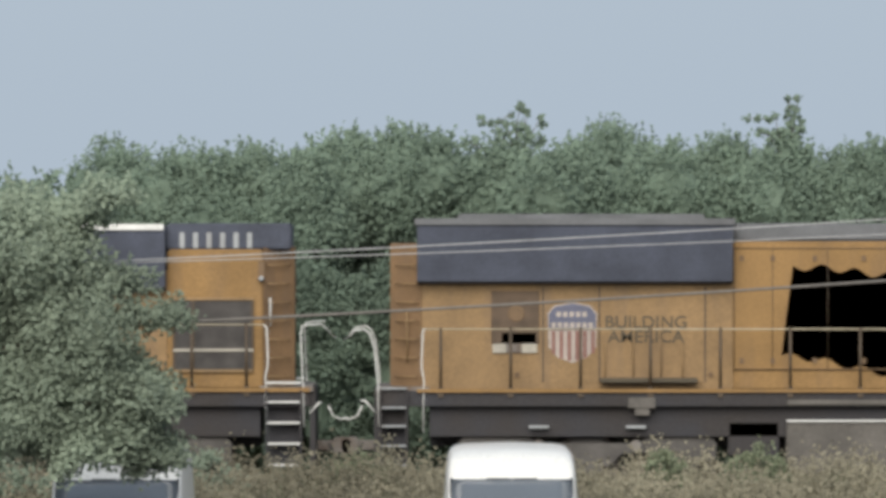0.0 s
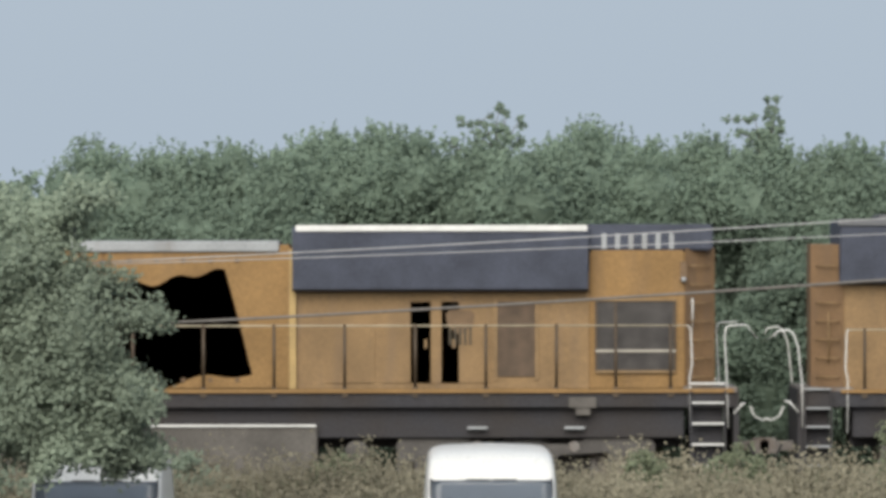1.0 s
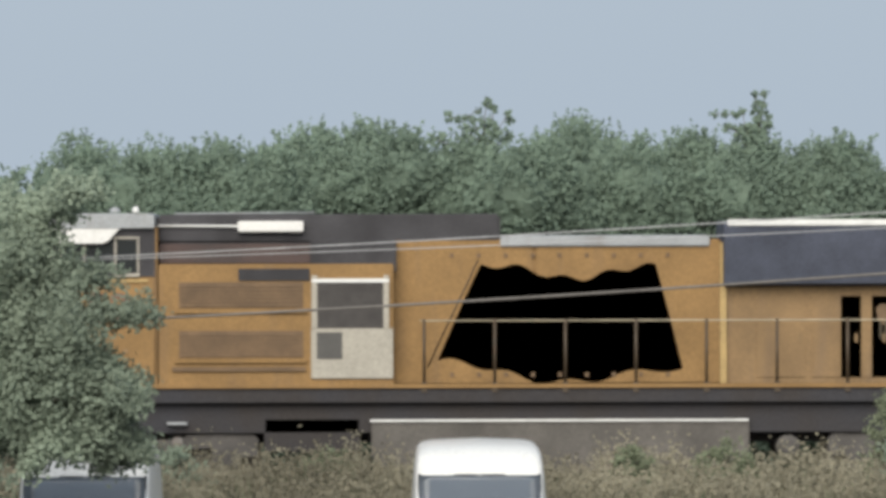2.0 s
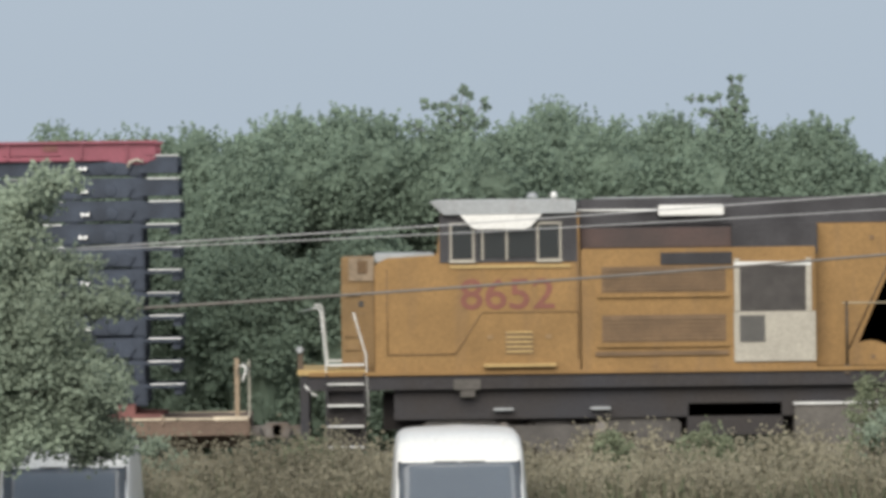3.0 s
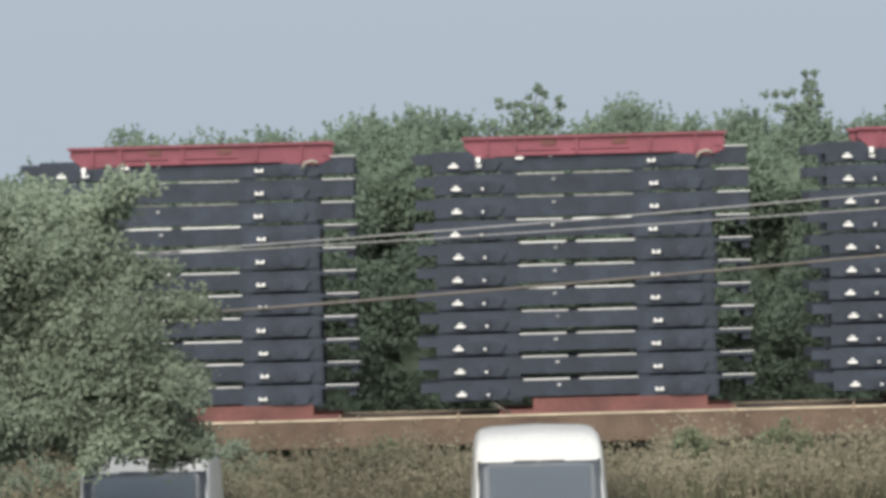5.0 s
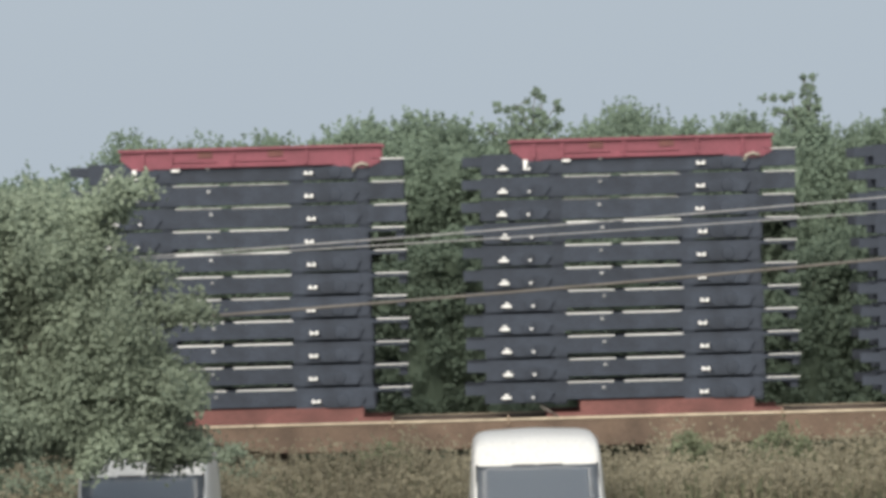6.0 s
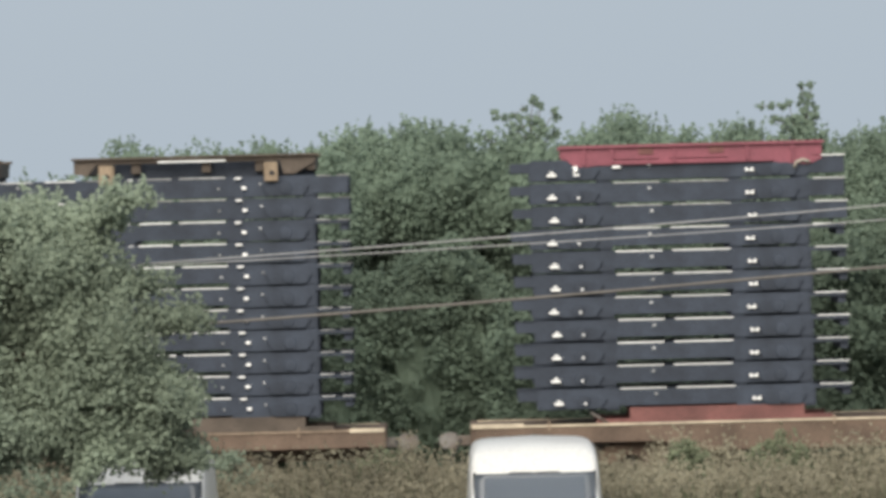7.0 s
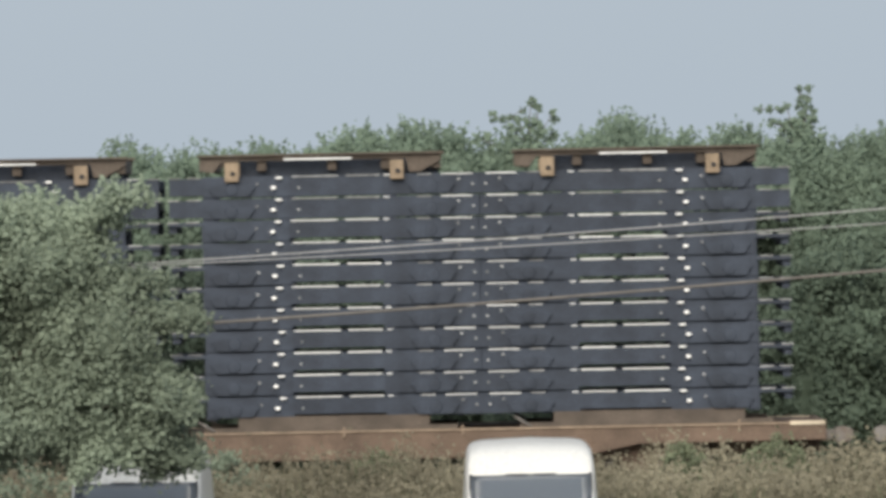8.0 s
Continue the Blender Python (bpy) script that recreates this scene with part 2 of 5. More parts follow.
def lettering(name, words, x0, x1, z0, z1, y, material, parent):
    """Raised letters that fill a field of the side wall."""
    c = bpy.data.curves.new(name, "FONT")
    c.body, c.extrude, c.offset = words, 0.004, 0.012
    c.space_line = 0.85
    c.align_x = "CENTER"
    tmp = new("tmp", c)
    dg = bpy.context.evaluated_depsgraph_get()
    me = bpy.data.meshes.new_from_object(tmp.evaluated_get(dg))
    bpy.data.objects.remove(tmp)
    vs = np.array([v.co for v in me.vertices])
    lo, hi = vs.min(0), vs.max(0)
    for v in me.vertices:
        v.co = (x0 + (v.co.x - lo[0]) / (hi[0] - lo[0]) * (x1 - x0), y - v.co.z, z0 + (v.co.y - lo[1]) / (hi[1] - lo[1]) * (z1 - z0))
    me.materials.clear()
    me.materials.append(material)
    ob = new(name, me)
    ob.parent = parent
    return ob


# ---- ground and track ----
LOT, FIELD = -1.36, -0.5
PROFILE = [(-400, LOT), (-10.6, LOT), (-8.8, FIELD - 0.05), (-4.2, FIELD), (-3.3, -0.5), (-2.2, -0.24), (2.2, -0.24), (3.4, -0.6), (9, -0.6), (60, -0.4), (3000, 0.0)]


def ground_at(y):
    for (a, za), (b, zb) in zip(PROFILE, PROFILE[1:]):
        if a <= y <= b:
            return za + (zb - za) * (y - a) / (b - a)
    return 0.0


def ground():
    ys = [-400, -150, -60, -30, -20, -14, -11.5] + [-10.6 + 0.4 * k for k in range(36)] + [5, 7, 9, 14, 20, 35, 60, 150, 500, 3000]
    ys = sorted(set(round(y, 3) for y in ys))
    xs = sorted([s * v for s in (-1, 1) for v in (1500, 600, 250, 100, 60, 40, 32)] + [-26 + 0.65 * k for k in range(81)])
    b = bmesh.new()
    rows = []
    for y in ys:
        row = []
        for x in xs:
            z = ground_at(y)
            if abs(y) > 2.4:
                z += 0.07 * noise.noise(Vector((x * 0.5, y * 0.5, 0)))
            row.append(b.verts.new((x, y, z)))
        rows.append(row)
    for r, s in zip(rows, rows[1:]):
        for i in range(len(xs) - 1):
            b.faces.new((r[i], r[i + 1], s[i + 1], s[i]))
    for f in b.faces:
        f.smooth = True
    g = part("ground", b, SOIL)
    tagged(g, "dry grassy ground falling from the railway to a parking strip", "ground", kind="structure")
    lot = part("pavement", box(-60, 60, -60, -11.6, LOT - 0.1, LOT + 0.09), ASPHALT)
    tagged(lot, "worn dark asphalt parking strip below the railway", "pavement", kind="structure")
    bed = prism([(-2.6, -0.6), (-1.9, -0.17), (1.9, -0.17), (2.6, -0.6)], -150, 150, "x")
    tagged(part("track_bed", bed, BALLAST), "grey-brown crushed stone bed under the rails", "track bed", kind="structure")
    for s in (-1, 1):
        sec = [(s * 0.7175 + a, z) for a, z in ((-0.07, -0.17), (0.07, -0.17), (0.07, -0.15), (0.012, -0.12), (0.012, -0.04), (0.036, -0.03), (0.036, 0.0), (-0.036, 0.0), (-0.036, -0.03), (-0.012, -0.04), (-0.012, -0.12), (-0.07, -0.15))]
        rail = tagged(part("rail", prism(sec, -150, 150, "x"), RAILSTEEL), "brown steel rail on stone ballast", "rail", kind="structure")
        part("rail_head", box(-150, 150, s * 0.7175 - 0.033, s * 0.7175 + 0.033, -0.004, 0.003), POLISHED, rail, "bright polished running surface")
    b = bmesh.new()
    for k in range(-60, 61):
        box(k * 0.5 - 0.11, k * 0.5 + 0.11, -1.3, 1.3, -0.24, -0.155, 0, b)
    tagged(part("sleepers", b, WOOD), "weathered timber sleepers under the rails", "sleepers", kind="stuff")


ground()


# ---- foliage ----
def inner_mass(lobes, depth):
    """An added leaf-coloured shell, lumpy and uneven, well below each lobe's leaves; it lightens the dark gaps."""
    vs, fs = [], []
    for l in lobes:
        b = bmesh.new()
        bmesh.ops.create_icosphere(b, subdivisions=3, radius=1.0)
        n0 = len(vs)
        for v in b.verts:
            p = Vector((v.co.x * l[3], v.co.y * l[4], v.co.z * l[5])) + Vector(l[:3])
            k = depth + 0.22 * noise.noise(p * 2.6) + 0.12 * noise.noise(p * 7.0)
            vs.append(tuple(Vector(l[:3]) + (p - Vector(l[:3])) * k))
        fs += [[n0 + v.index for v in f.verts] for f in b.faces]
        b.free()
    return vs, fs


def leaf_mesh(name, centres, sizes, material, rng, slim=0.55, inner=None):
    """One small bent blade (two triangles) at each centre, turned at random."""
    n = len(centres)
    face = rng.normal(size=(n, 3)) * 0.55 + np.array(sd) * 0.9      # leaf faces biased sunward to even out their lighting
    d = np.cross(face, rng.normal(size=(n, 3)))
    d /= np.linalg.norm(d, axis=1)[:, None]
    e = np.cross(d, face)
    e /= np.linalg.norm(e, axis=1)[:, None]
    s = sizes[:, None]
    v = np.empty((n, 4, 3))
    v[:, 0], v[:, 2] = centres - d * s * 0.5, centres + d * s * 0.5
    v[:, 1], v[:, 3] = centres + e * s * slim * 0.5, centres - e * s * slim * 0.5
    me = bpy.data.meshes.new(name)
    vs, fs = v.reshape(-1, 3).tolist(), np.arange(4 * n).reshape(n, 4).tolist()
    if inner:
        fs += [[4 * n + i for i in f] for f in inner[1]]
        vs += inner[0]
    me.from_pydata(vs, [], fs)
    me.materials.append(material)
    return me


def crown_points(lobes, twigs, per_twig, spread, rng, hollow=0.55):
    """Twig ends near the skin of the lobes, leaves round each twig end."""
    vol = np.array([l[3] * l[4] * l[5] for l in lobes]) ** 0.67
    pick = rng.choice(len(lobes), size=twigs, p=vol / vol.sum())
    L = np.array(lobes)[pick]
    u = rng.normal(size=(twigs, 3))
    u /= np.linalg.norm(u, axis=1)[:, None]
    r = hollow + (1.06 - hollow) * rng.random(twigs) ** 0.6
    c = L[:, :3] + u * r[:, None] * L[:, 3:6]
    q = rng.normal(size=(twigs * per_twig, 3))
    q *= (rng.random(len(q)) ** 0.4 / np.linalg.norm(q, axis=1))[:, None]
    return np.repeat(c, per_twig, axis=0) + q * spread * (1.0 + 1.0 * rng.random(twigs).repeat(per_twig)[:, None])


def sprig_points(lobes, count, length, rng):
    """Leafy shoots that stand up from the upper side of the lobes."""
    L = np.array(lobes)[rng.integers(0, len(lobes), count)]
    a, r = rng.uniform(0, math.tau, count), 0.75 * np.sqrt(rng.random(count))
    foot = L[:, :3] + np.c_[np.cos(a) * r * L[:, 3], np.sin(a) * r * L[:, 4], np.sqrt(1 - r * r) * L[:, 5]]
    d = np.c_[rng.normal(size=count) * 0.35, rng.normal(size=count) * 0.35, np.ones(count)]
    n = 16
    t = np.linspace(-0.2, 1, n)
    ln = length * rng.uniform(0.4, 1.0, count)
    pts = foot[:, None, :] + d[:, None, :] * t[None, :, None] * ln[:, None, None]
    pts += rng.normal(size=pts.shape) * 0.05 * (1.15 - t)[None, :, None]
    return pts.reshape(-1, 3)


def tree(name, label, x, y, lobes, twigs, per_twig, spread, leaf, material, seed, trunk_r=0.14, foot=None, limbs=99, core=99, depth=0.8, sprigs=0, shoot=0.45, hollow=0.75):
    """lobes: x, y, z, rx, ry, rz in the world."""
    rng = np.random.default_rng(seed)
    base = Vector((x, y, ground_at(y) if foot is None else foot))
    ob = thing(name, label, "tree" if name != "bush" else "bush", m=Matrix.Translation(base))
    loc = [tuple(np.array(l[:3]) - np.array(base)) + tuple(l[3:]) for l in lobes]
    top = max(l[2] for l in loc)
    b = tube([(0, 0, -0.1), (0.05, 0.03, top * 0.3), (-0.06, 0.05, top * 0.6), (0.02, 0, top)], [trunk_r * 1.25, trunk_r, trunk_r * 0.7, trunk_r * 0.25], 8)
    part("trunk", b, BARK, ob)
    for k, l in enumerate(loc[:limbs]):
        z0 = max(0.25, min(top * 0.75, l[2] - 0.6 * l[5] - 0.3))
        mid = Vector((l[0] * 0.5, l[1] * 0.5, (z0 + l[2]) / 2 + 0.15))
        part("limb", tube([(0, 0.03, z0 * 0.85), mid, l[:3], (l[0] * 1.03, l[1], l[2] + l[5] * 0.4)], [trunk_r * 0.5, trunk_r * 0.38, trunk_r * 0.22, 0.015], 6), BARK, ob)
    pts = crown_points(loc, twigs, per_twig, spread, rng, hollow)
    if sprigs:
        pts = np.concatenate([pts, sprig_points(loc, sprigs, shoot, rng)])
    pts = pts[pts[:, 2] > 0.05]
    me = leaf_mesh("crown", pts, leaf * (0.6 + 0.8 * rng.random(len(pts))), material, rng, inner=inner_mass(loc[:core], depth) if name == "tree" else None)
    c = new("crown", me)
    c.parent = ob
    return ob


def at_depth(px, py, y):
    """World x, z at depth y that meets a given camera pixel, so things fit the view from there."""
    k = (y - EYE.y) / REACH
    return (px - 784) * Q * k, EYE.z + ((878 - py) * Q - EYE.z) * k


def tree_belt():
    # middle, top, half width (camera pixels, to fit the view), depth y
    rng = np.random.default_rng(5)
    belt = [(-330, 300, 150, 12), (-130, 315, 130, 11), (30, 318, 95, 10), (205, 252, 135, 12), (330, 268, 90, 11), (430, 256, 85, 12), (530, 282, 80, 10),
            (615, 236, 70, 13), (705, 228, 80, 12), (770, 246, 60, 11), (905, 240, 90, 11), (1072, 207, 76, 15), (1000, 262, 75, 10), (1190, 256, 85, 11),
            (1290, 250, 85, 12), (1400, 250, 75, 11), (1500, 266, 80, 12), (1548, 252, 36, 11), (1690, 318, 85, 11), (1850, 290, 130, 12), (2080, 280, 130, 12)]
    for i, (px, top, half, y) in enumerate(belt):
        x, zt = at_depth(px, top, y)
        w = half * Q * (y - EYE.y) / REACH
        h = zt - ground_at(y)
        lobes = [(x, y, zt - 0.32 * h, w * 0.8, 1.3, 0.30 * h), (x, y, ground_at(y) + 0.36 * h, w * 1.15, 1.6, 0.36 * h)]
        for k in range(6):
            a = rng.uniform(-1, 1)
            r = rng.uniform(0.45, 0.8)
            lobes.append((x + a * w * 0.8, y - 0.3 + rng.uniform(-0.9, 0.7), zt - r - abs(a) * 0.5 - rng.uniform(0.0, 1.0), r * 1.1, r, r))
        tree("tree", ("tall leafy roadside tree with an uneven crown behind the track" if top < 245 else "dense green tree in the belt behind the track"), x, y, lobes, 1500, 24, 0.2, 0.095, LEAF, 100 + i, depth=0.84, sprigs=30 if y > 14 else 150, shoot=0.5)
    # darker wood behind the belt
    for i, px in enumerate(range(-300, 2200, 190)):
        y = 19
        x, zt = at_depth(px, 300 + 15 * (i % 3), y)
        h = zt - ground_at(y)
        tree("tree", "shaded green tree deep in the belt behind the track", x, y, [(x, y, zt - h * 0.5, 1.7, 1.2, h * 0.5), (x + 0.6, y, zt - h * 0.3, 1.1, 1, h * 0.26), (x - 0.7, y, zt - h * 0.35, 1.1, 1, h * 0.3)], 420, 26, 0.24, 0.18, LEAF, 300 + i)


def understory():
    rng = np.random.default_rng(21)
    for i, px in enumerate(range(-260, 2000, 118)):
        y = 6.6 + rng.uniform(-0.6, 0.6)
        x, zt = at_depth(px + rng.uniform(-25, 25), rng.uniform(400, 510), y)
        g = ground_at(y)
        h = zt - g
        lobes = [(x, y, g + h * 0.45, 0.85, 0.7, h * 0.46)]
        for k in range(4):
            r = rng.uniform(0.35, 0.55)
            lobes.append((x + rng.uniform(-0.8, 0.8), y - 0.3, g + h * rng.uniform(0.3, 0.9), r, r * 0.8, r))
        tree("tree", "low bushy tree growing close behind the track", x, y, lobes, 480, 26, 0.13, 0.10, LEAF, 700 + i, 0.05, depth=0.62, sprigs=30, shoot=0.35)


def sapling(label, px, y, stems, seed):
    """A thin tree whose top stands clear of the belt: stems of camera pixel points, each ending in clumps of large
    leaves.
    """
    rng = np.random.default_rng(seed)
    x0, _ = at_depth(px, 300, y)
    base = Vector((x0, y, ground_at(y)))
    ob = thing("tree", label, "tree", m=Matrix.Translation(base))

    def p(a, b):
        x, z = at_depth(a, b, y)
        return Vector((x, y, z)) - base
    part("trunk", tube([(0, 0, -0.1), (0.04, 0, 2.5), p(px, 330), p(px, 285)], [0.09, 0.075, 0.05, 0.03], 8), BARK, ob)
    pts, siz = [], []
    for stem in stems:
        pl = [p(px, 290)] + [p(a, b) for a, b, _ in stem]
        part("limb", tube(pl, [0.016] + [0.008] * len(stem), 6), BARK, ob)
        for (a, b, r) in stem:
            c, r = p(a, b), r * Q * 1.15
            n = int(8 + 520 * r * r)
            q = rng.normal(size=(n, 3))
            q *= (rng.random(n) ** 0.4 / np.linalg.norm(q, axis=1))[:, None] * r
            pts.append(np.array(c) + q)
            siz.append(np.full(n, 0.13))
    pts, siz = np.concatenate(pts), np.concatenate(siz)
    c = new("crown", leaf_mesh("crown", pts, siz * (0.6 + 0.7 * rng.random(len(pts))), LEAF, rng, 0.7))
    c.parent = ob
    return ob


def near_tree():
    y = -18
    spec = [(-170, 520, 170, 150), (-60, 640, 190, 170), (30, 450, 110, 70), (110, 480, 80, 90), (60, 560, 140, 110), (160, 590, 90, 85), (110, 680, 140, 90), (220, 700, 95, 65), (265, 705, 60, 45), (190, 768, 105, 50),
            (60, 752, 150, 62), (-60, 745, 130, 65), (-180, 690, 150, 110), (225, 800, 95, 16), (140, 798, 50, 14), (290, 800, 50, 20), (252, 828, 24, 10), (120, 826, 14, 8), (280, 560, 70, 14), (210, 500, 60, 20), (200, 345, 40, 10), (130, 380, 60, 18), (40, 385, 60, 40), (-60, 400, 90, 60)]
    lobes = []
    for k, (px, py, rx, rz) in enumerate(spec):
        x, z = at_depth(px, py, y)
        s = Q * (y - EYE.y) / REACH
        lobes.append((x, y + 0.5 * math.sin(k * 2.1), z, rx * s, max(0.35, min(1.3, rx * s)), rz * s))
    rng = np.random.default_rng(3)
    for l in list(lobes):
        for k in range(3):
            u = rng.normal(size=3)
            u /= np.linalg.norm(u)
            r = rng.uniform(0.3, 0.5)
            lobes.append((l[0] + u[0] * l[3] * 0.8, l[1] + u[1] * l[4] * 0.8, l[2] + u[2] * l[5] * 0.8, l[3] * r, l[4] * r, max(l[5] * r, 0.08)))
    x, _ = at_depth(-150, 800, y)
    tree("tree", "leafy olive-green tree by the parking strip, partly hiding the train", x, y, lobes, 9200, 14, 0.13, 0.08, LEAFNEAR, 77, 0.08, limbs=12, core=60, depth=0.55, sprigs=240, shoot=0.3, hollow=0.5)


def weeds():
    rng = np.random.default_rng(9)

    def blades(name, n, x0, x1, y0, y1, h0, h1, w, material, label):
        x, y = rng.uniform(x0, x1, n), rng.uniform(y0, y1, n)
        patch = np.array([noise.noise(Vector((a * 0.55, b * 0.8, 3.0))) for a, b in zip(x, y)])
        h = rng.uniform(h0, h1, n) * (1 + 0.65 * patch)
        keep = h > 0.15
        x, y, h = x[keep], y[keep], h[keep]
        n = len(x)
        z = np.array([ground_at(b) for b in y]) - 0.05
        a = rng.uniform(0, math.tau, n)
        lean = rng.normal(size=(n, 2)) * 0.16 * h[:, None]
        ww = w * rng.uniform(0.6, 1.4, n)
        v = np.empty((n, 5, 3))
        base = np.c_[x, y, z]
        side = np.c_[np.cos(a) * ww, np.sin(a) * ww, np.zeros(n)]
        mid = base + np.c_[lean * 0.35, h * 0.55]
        v[:, 0], v[:, 1] = base - side, base + side
        v[:, 2], v[:, 4] = mid + side * 1.3, mid - side * 1.3
        v[:, 3] = base + np.c_[lean, h]
        me = bpy.data.meshes.new(name)
        me.from_pydata(v.reshape(-1, 3).tolist(), [], np.arange(5 * n).reshape(n, 5).tolist())
        me.materials.append(material)
        tagged(new(name, me), label, "weeds", kind="stuff")
        return base + np.c_[lean, h], h
    tips, hh = blades("dry_grass", 30000, -16, 16, -9.2, -2.6, 0.45, 1.08, 0.011, WEED, "tall dry yellow-brown grass along the railway")
    blades("green_weeds", 15000, -16, 16, -9.2, -2.6, 0.35, 0.95, 0.018, WEEDGREEN, "dusty green weeds among the dry grass")
    # leafy heads on the taller stems
    pick = tips[hh > 0.8]
    pick = pick[rng.random(len(pick)) < 0.8]
    pts = np.repeat(pick, 9, axis=0) + rng.normal(size=(len(pick) * 9, 3)) * np.array([0.05, 0.05, 0.16]) - np.array([0, 0, 0.12])
    tagged(new("weed_heads", leaf_mesh("weed_heads", pts, 0.07 * (0.6 + 0.8 * rng.random(len(pts))), WEED, rng)), "brown seed heads and small leaves on the tall weeds", "weeds", kind="stuff")


def tall_weeds():
    """Clumps of tall stems with feathery brown heads near the track."""
    rng = np.random.default_rng(31)
    stems = bmesh.new()
    heads = []
    for k in range(120):
        x, y = rng.uniform(-11, 11), rng.uniform(-5.5, -3.0)
        g = ground_at(y)
        for j in range(int(rng.integers(3, 8))):
            h = rng.uniform(0.75, 1.42) * (0.75 + 0.35 * noise.noise(Vector((x * 0.4, 2, 0))))
            sx, sy = x + rng.normal() * 0.12, y + rng.normal() * 0.12
            lx, ly = rng.normal() * 0.1, rng.normal() * 0.1
            tip = (sx + lx, sy + ly, g + h)
            tube([(sx, sy, g - 0.03), (sx + lx * 0.4, sy + ly * 0.4, g + h * 0.6), tip], [0.007, 0.005, 0.003], 3, stems) if k < 40 else None
            n = 34
            t = rng.random(n) ** 0.7
            q = rng.normal(size=(n, 3)) * np.array([0.05, 0.05, 0.03]) * (0.4 + t)[:, None]
            heads.append(np.array(tip) - np.c_[lx * t * 0.4, ly * t * 0.4, t * h * 0.5] + q)
    tagged(part("weed_stems", stems, SEEDHEAD), "thin dry stems of tall weeds by the track", "weeds", kind="stuff")
    pts = np.concatenate(heads)
    tagged(new("tall_weed_heads", leaf_mesh("tall_weed_heads", pts, 0.055 * (0.6 + 0.8 * rng.random(len(pts))), SEEDHEAD, rng)), "feathery brown heads and leaves of tall weeds", "weeds", kind="stuff")


def bushes():
    for i, (px, top, half, y, col) in enumerate([(1640, 690, 50, -4.5, WEEDGREEN), (1690, 740, 80, -6, LEAFNEAR), (-20, 800, 120, -8, LEAFNEAR), (370, 800, 60, -5, LEAFNEAR), (1180, 800, 45, -5, WEEDGREEN), (1340, 790, 60, -4.6, WEEDGREEN), (640, 800, 60, -4.6, WEEDGREEN)]):
        x, zt = at_depth(px, top, y)
        w, g = half * Q * (y - EYE.y) / REACH, ground_at(y)
        h = zt - g
        lobes = [(x, y, g + h * 0.45, w, 0.5, h * 0.5), (x - w * 0.4, y, g + h * 0.5, w * 0.5, 0.4, h * 0.4), (x + w * 0.5, y, g + h * 0.4, w * 0.5, 0.4, h * 0.4), (x + 0.1 * w, y, g + h * 0.75, w * 0.4, 0.3, h * 0.25)]
        tree("bush", "green bush in the dry grass", x, y, lobes, 140, 14, 0.1, 0.09, col, 500 + i, 0.03)


tree_belt()
understory()
sapling("slender tree with sparse clumps of large leaves above the belt", 915, 11,
        [[(884, 232, 13), (870, 217, 8), (851, 213, 10)], [(898, 222, 9), (884, 214, 6), (905, 203, 8)], [(915, 222, 10), (920, 189, 8)], [(925, 232, 14), (933, 202, 8)], [(938, 240, 13), (957, 210, 9), (961, 220, 8)], [(950, 252, 9), (961, 247, 9)], [(905, 246, 16), (925, 252, 18), (880, 254, 15)], [(822, 250, 10), (840, 248, 8)]], 41)
sapling("slender tree with one tall leafy top above the belt", 1395, 11,
        [[(1402, 250, 22), (1401, 228, 17), (1400, 209, 13), (1397, 192, 9), (1395, 174, 7)], [(1410, 195, 9), (1413, 174, 7)], [(1378, 236, 14), (1372, 206, 8), (1358, 212, 6), (1340, 210, 8), (1321, 210, 8)], [(1360, 240, 12), (1345, 236, 9)], [(1418, 228, 12), (1414, 212, 11)], [(1390, 258, 30)]], 42)
near_tree()
bushes()
weeds()
tall_weeds()


# ---- overhead cables ----
def cables():
    y = -17.2
    for r, pts, label in ((0.0105, [(-900, 500), (180, 464), (740, 435), (1568, 389), (2600, 318)], "thin grey overhead cable in front of the train"),
                          (0.0085, [(-900, 488), (300, 463), (900, 443), (1568, 415), (2600, 360)], "thin grey overhead cable in front of the train"),
                          (0.022, [(-900, 610), (200, 575), (740, 549), (1568, 497), (2600, 420)], "thicker dark overhead cable in front of the train")):
        ctrl = [at_depth(a, b, y) for a, b in pts]
        xs = np.array([c[0] for c in ctrl])
        co = np.polyfit(xs, [c[1] for c in ctrl], 3)
        line = [(x, y, float(np.polyval(co, x))) for x in np.linspace(xs[0], xs[-1], 48)]
        tagged(part("overhead_cable", tube(line, r, 6), DARKCABLE if r > 0.015 else CABLE), label, "cable", "overhead cables")


cables()


# ---- vehicles on the parking strip ----
def loft(stations, bm=None, n=28, power=5.0):
    """stations: y, half width, bottom, top, tumblehome (how much narrower the top is)."""
    b = bmesh.new()
    rings = []
    for y, w, z0, z1, th in stations:
        ring = []
        for k in range(n):
            a = math.tau * k / n
            c, s = math.cos(a), math.sin(a)
            ux = math.copysign(abs(c) ** (2 / power), c)
            uz = math.copysign(abs(s) ** (2 / power), s)
            f = (uz + 1) / 2
            ring.append(b.verts.new((ux * w * (1 - th * max(0, f - 0.35) / 0.65), y, z0 + f * (z1 - z0) - 0.05 * (ux * ux) * max(0, uz))))
        rings.append(ring)
    for a, c in zip(rings, rings[1:]):
        for k in range(n):
            b.faces.new((a[k], a[(k + 1) % n], c[(k + 1) % n], c[k]))
    b.faces.new(rings[0])
    b.faces.new(rings[-1][::-1])
    bmesh.ops.recalc_face_normals(b, faces=b.faces[:])
    for f in b.faces:
        f.smooth = True
    return join(bm, b)


